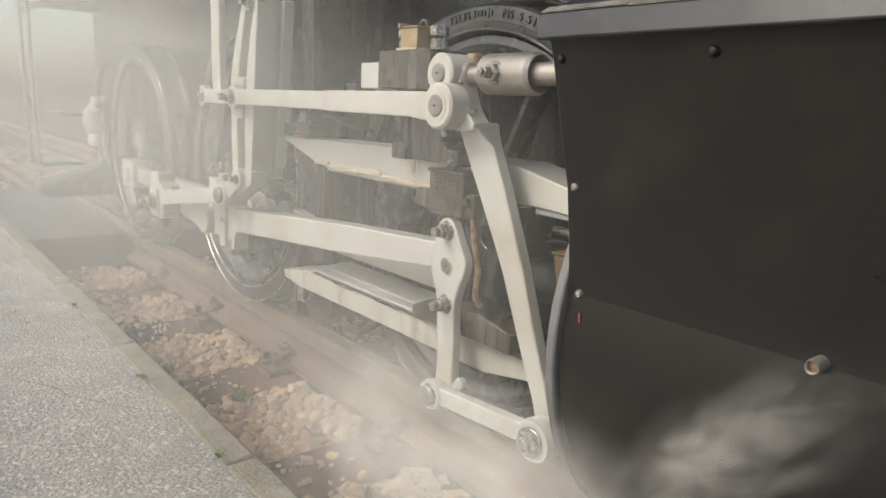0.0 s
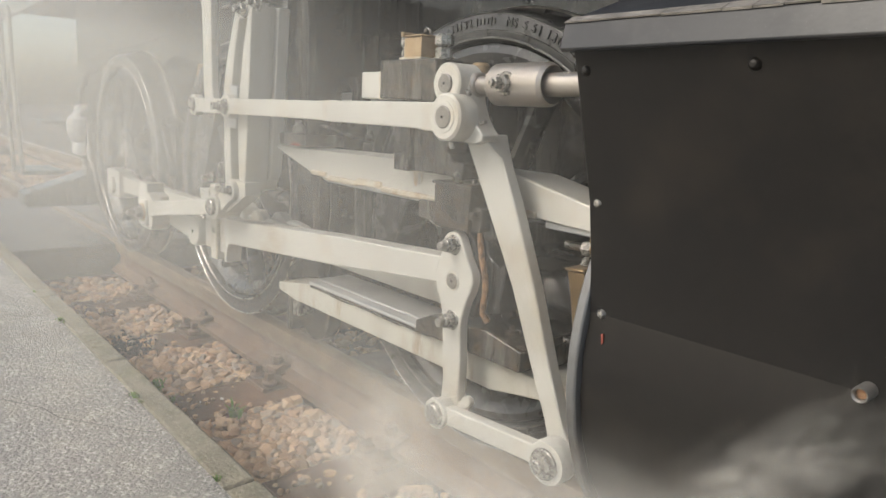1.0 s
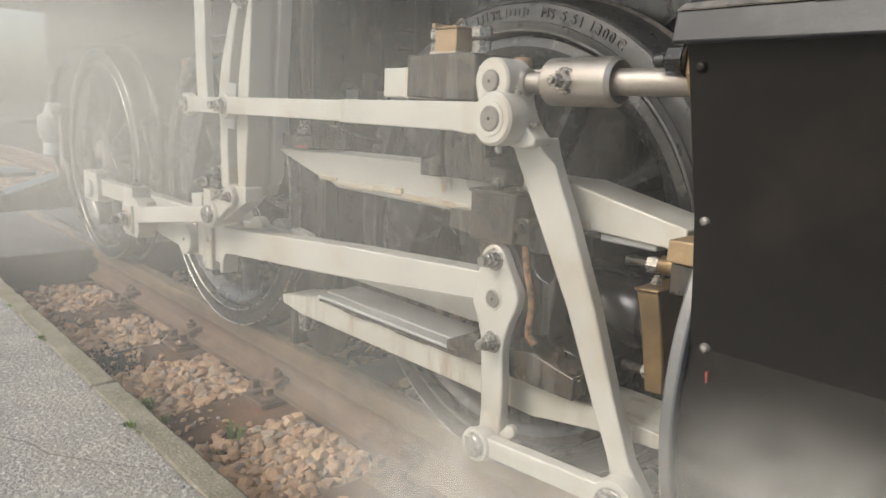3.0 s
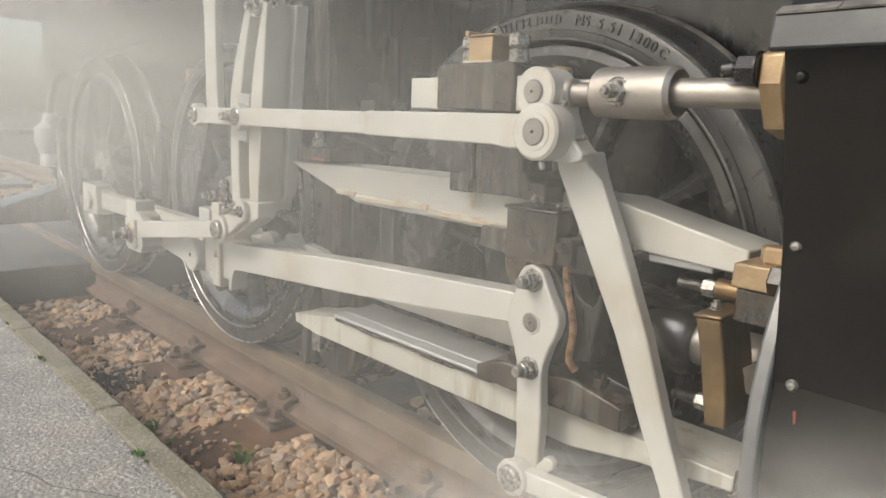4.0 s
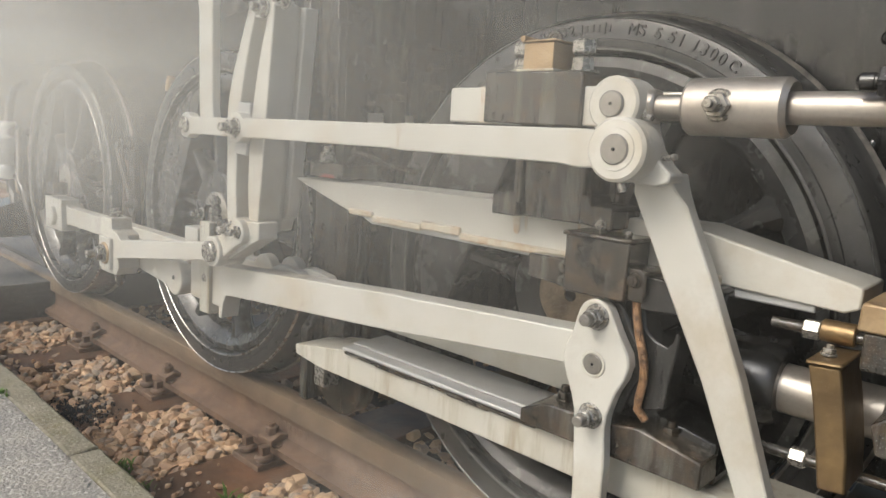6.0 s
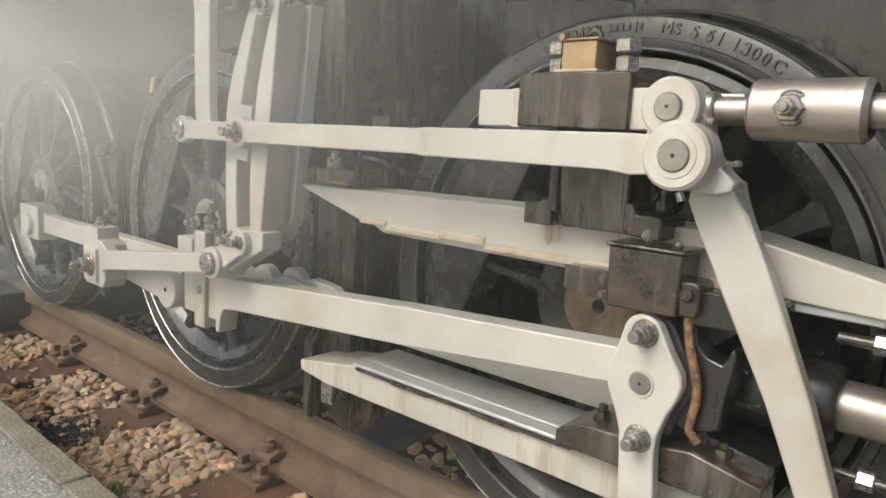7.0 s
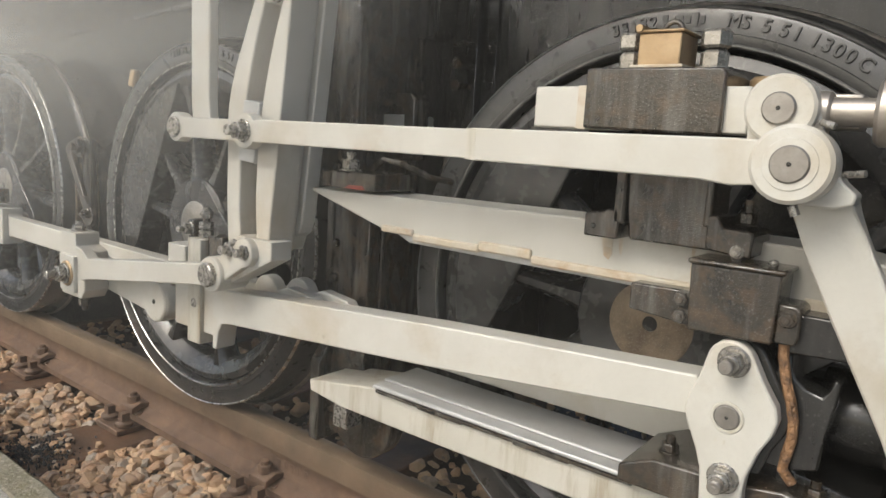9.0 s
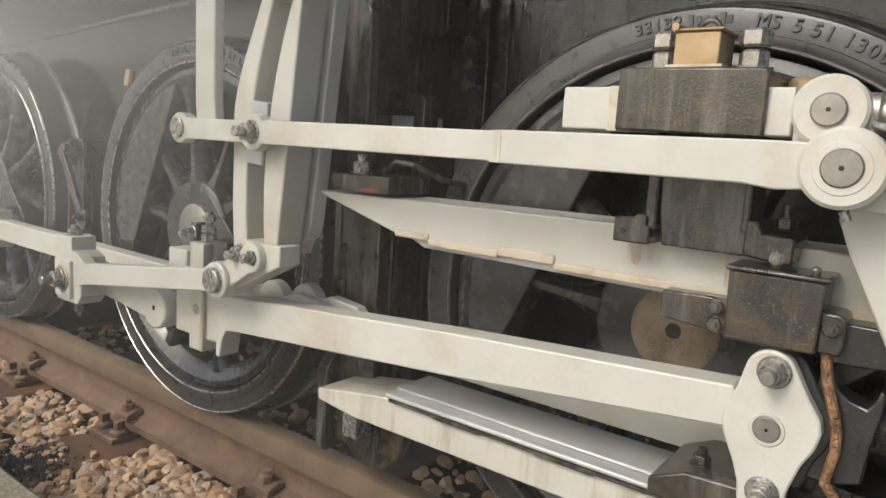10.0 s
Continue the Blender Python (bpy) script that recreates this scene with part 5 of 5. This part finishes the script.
# ---- steam ----
def steam_material(name, density, lo, hi, scale=1.5):
    m = bpy.data.materials.new(name)
    m.use_nodes = True
    nt = m.node_tree
    n, l = nt.nodes, nt.links
    n.remove(n["Principled BSDF"])
    co = n.new("ShaderNodeTexCoord").outputs["Object"]
    shift = n.new("ShaderNodeVectorMath")
    shift.operation = "ADD"
    rnd = n.new("ShaderNodeObjectInfo").outputs["Random"]
    k = n.new("ShaderNodeMath")
    k.operation = "MULTIPLY"
    k.inputs[1].default_value = 40.0
    l.new(rnd, k.inputs[0])
    l.new(co, shift.inputs[0])
    l.new(k.outputs[0], shift.inputs[1])
    t = n.new("ShaderNodeTexNoise")
    t.inputs["Scale"].default_value, t.inputs["Detail"].default_value, t.inputs["Roughness"].default_value, t.inputs["Distortion"].default_value = scale, 8.0, 0.6, 0.9
    l.new(shift.outputs[0], t.inputs["Vector"])
    r = n.new("ShaderNodeMapRange")
    r.inputs["From Min"].default_value, r.inputs["From Max"].default_value = lo, hi
    l.new(t.outputs["Fac"], r.inputs["Value"])
    length = n.new("ShaderNodeVectorMath")
    length.operation = "LENGTH"
    l.new(co, length.inputs[0])
    fall = n.new("ShaderNodeMapRange")
    fall.interpolation_type = "SMOOTHERSTEP"
    fall.inputs["From Min"].default_value, fall.inputs["From Max"].default_value = 1.0, 0.15
    l.new(length.outputs["Value"], fall.inputs["Value"])
    a = n.new("ShaderNodeMath")
    a.operation = "MULTIPLY"
    l.new(r.outputs["Result"], a.inputs[0])
    l.new(fall.outputs["Result"], a.inputs[1])
    b = n.new("ShaderNodeMath")
    b.operation = "MULTIPLY"
    b.inputs[1].default_value = density
    l.new(a.outputs[0], b.inputs[0])
    clear, front, back, both, mix = (n.new("ShaderNode" + q) for q in ("BsdfTransparent", "BsdfDiffuse", "BsdfTranslucent", "MixShader", "MixShader"))
    for q in (front, back):
        q.inputs["Color"].default_value = (0.94, 0.915, 0.85, 1)
    both.inputs[0].default_value = 0.4
    l.new(front.outputs[0], both.inputs[1])
    l.new(back.outputs[0], both.inputs[2])
    l.new(b.outputs[0], mix.inputs[0])
    l.new(clear.outputs[0], mix.inputs[1])
    l.new(both.outputs[0], mix.inputs[2])
    l.new(mix.outputs[0], n["Material Output"].inputs["Surface"])
    return m


HAZE = {d: steam_material("steam_haze", d, -0.5, 0.75) for d in (0.03, 0.1, 0.13, 0.17, 0.2)}
JET = steam_material("steam_jet", 0.17, 0.4, 0.66, 2.6)
PLUME = {d: steam_material("steam_plume", d, 0.3, 0.72, 2.4) for d in (0.2, 0.3)}
scene.cycles.transparent_max_bounces = 64


def steam_cloud(mat, w, h, layers, seed):
    """A cloud of rolling sheets of vapour, one behind another, each soft to its rim."""
    cloud = new("steam_cloud")
    tagged(cloud, "drifting cloud of thin white steam beside the locomotive", "steam", group="steam clouds")
    for c in range(layers):
        bm = B()
        n = 14
        grid = []
        for i in range(n + 1):
            row = []
            for j in range(n + 1):
                x, z = 2 * i / n - 1, 2 * j / n - 1
                q = Vector((x * 1.3 + seed * 7.1, z * 1.3, seed * 3.3 + c))
                row.append(bm.verts.new((x, 0.14 * noise.noise(q), z)))
            grid.append(row)
        for i in range(n):
            for j in range(n):
                bm.faces.new((grid[i][j], grid[i + 1][j], grid[i + 1][j + 1], grid[i][j + 1]))
        veil = new("veil", data_of(bm, "veil", mat))
        veil.parent = cloud
        k = 1 - 0.12 * c
        veil.location = (0.1 * w * (c % 2), 0.05 * (w + h) / 2 * (c - (layers - 1) / 2), 0.08 * h * c)
        veil.scale = (w * k, (w + h) / 2 * k, h * k)
    return cloud


# material, half width, half height, layers, rows of (seconds, x, y, z, tilt, lean, turn)
CLOUDS = [
    # broad faint sheet, added only to lift the dark tones overall
    (HAZE[0.03], 1.9, 1.2, 1, ((0, -1.6, 0.3, 0.7, -4, 0, 0), (5, -1.8, 0.3, 0.75, -4, 4, 0), (10, -2.3, 0.3, 0.8, -4, 8, 0))),
    (HAZE[0.2], 2.2, 1.6, 2, ((0, -3.9, 0.3, 1.15, -6, 0, 38), (5, -4.1, 0.3, 1.3, -6, 4, 38), (10, -5.0, 0.3, 1.9, -6, 8, 38))),
    (HAZE[0.17], 1.5, 1.1, 2, ((0, -2.4, -0.05, 1.1, -8, 0, 36), (5, -2.8, -0.05, 1.4, -8, 6, 36), (10, -2.9, 0.0, 1.3, -8, 12, 36))),
    (HAZE[0.13], 1.15, 0.9, 2, ((0, -1.7, -0.1, 0.9, -10, 0, 34), (5, -2.1, -0.05, 1.3, -10, -6, 34), (8, -2.5, 0.0, 1.45, -10, -9, 34), (10, -2.7, 0.0, 1.6, -10, -12, 34))),
    (HAZE[0.13], 0.95, 0.75, 2, ((0, -1.15, 0.05, 0.68, -12, 0, 34), (5, -1.5, 0.1, 0.98, -12, 6, 34), (10, -2.2, 0.1, 1.55, -12, 12, 34))),
    (HAZE[0.13], 1.3, 0.7, 1, ((0, -2.6, 0.35, 0.4, -10, 0, 34), (2, -2.9, 0.37, 0.6, -10, 2, 34), (4, -3.5, 0.4, 0.95, -10, 4, 34), (7, -4.3, 0.4, 1.2, -10, 6, 34), (10, -4.2, 0.4, 1.3, -10, 8, 34))),
    (PLUME[0.3], 0.58, 0.3, 4, ((0, -0.72, 0.28, 0.34, -18, 0, 8), (2.5, -0.72, 0.29, 0.3, -18, 4, 8), (3.7, -0.66, 0.29, 0.36, -18, 6, 8), (5, -0.6, 0.28, 0.3, -18, 8, 8), (10, 0.6, 0.2, 0.4, -18, 16, 8))),
    (PLUME[0.2], 0.42, 0.26, 4, ((0, -0.42, 0.26, 0.36, -12, -20, 4), (2.0, -0.3, 0.27, 0.43, -12, -14, 4), (3.5, -0.3, 0.27, 0.54, -12, -12, 4), (4.3, -0.36, 0.27, 0.54, -12, -11, 4), (5.5, -0.42, 0.27, 0.46, -12, -10, 4), (10, 0.5, 0.25, 0.4, -12, -4, 4))),
    (JET, 0.26, 0.1, 3, ((0, -0.15, 0.35, 0.58, -4, -44, 0), (2.5, -0.17, 0.35, 0.56, -4, -46, 0), (5, -0.2, 0.34, 0.54, -4, -50, 0), (10, -0.2, 0.3, 0.6, -4, -54, 0))),
    (HAZE[0.1], 0.75, 0.65, 1, ((0, -1.05, 0.5, 0.7, -6, 0, 10), (5, -1.1, 0.5, 0.8, -6, 6, 10), (7.5, -1.5, 0.5, 2.0, -6, 9, 10), (10, -1.9, 0.5, 2.8, -6, 12, 10))),
    (PLUME[0.2], 0.7, 0.3, 1, ((0, -1.3, 0.45, 0.3, -18, 0, 10), (5, -1.3, 0.5, 0.22, -18, 5, 10), (7.5, -0.9, 0.5, 0.2, -18, 8, 10), (10, -0.4, 0.5, 0.22, -18, 10, 10))),
]
clouds = [steam_cloud(mat, w, h, n, i + 1) for i, (mat, w, h, n, rows) in enumerate(CLOUDS)]


# ---- what moves ----
def motions():
    for ob, (mat, w, h, n, rows) in zip(clouds, CLOUDS):
        walk(ob, [(t, pose(x, y, z, a, b, c)) for t, x, y, z, a, b, c in rows])


motions()
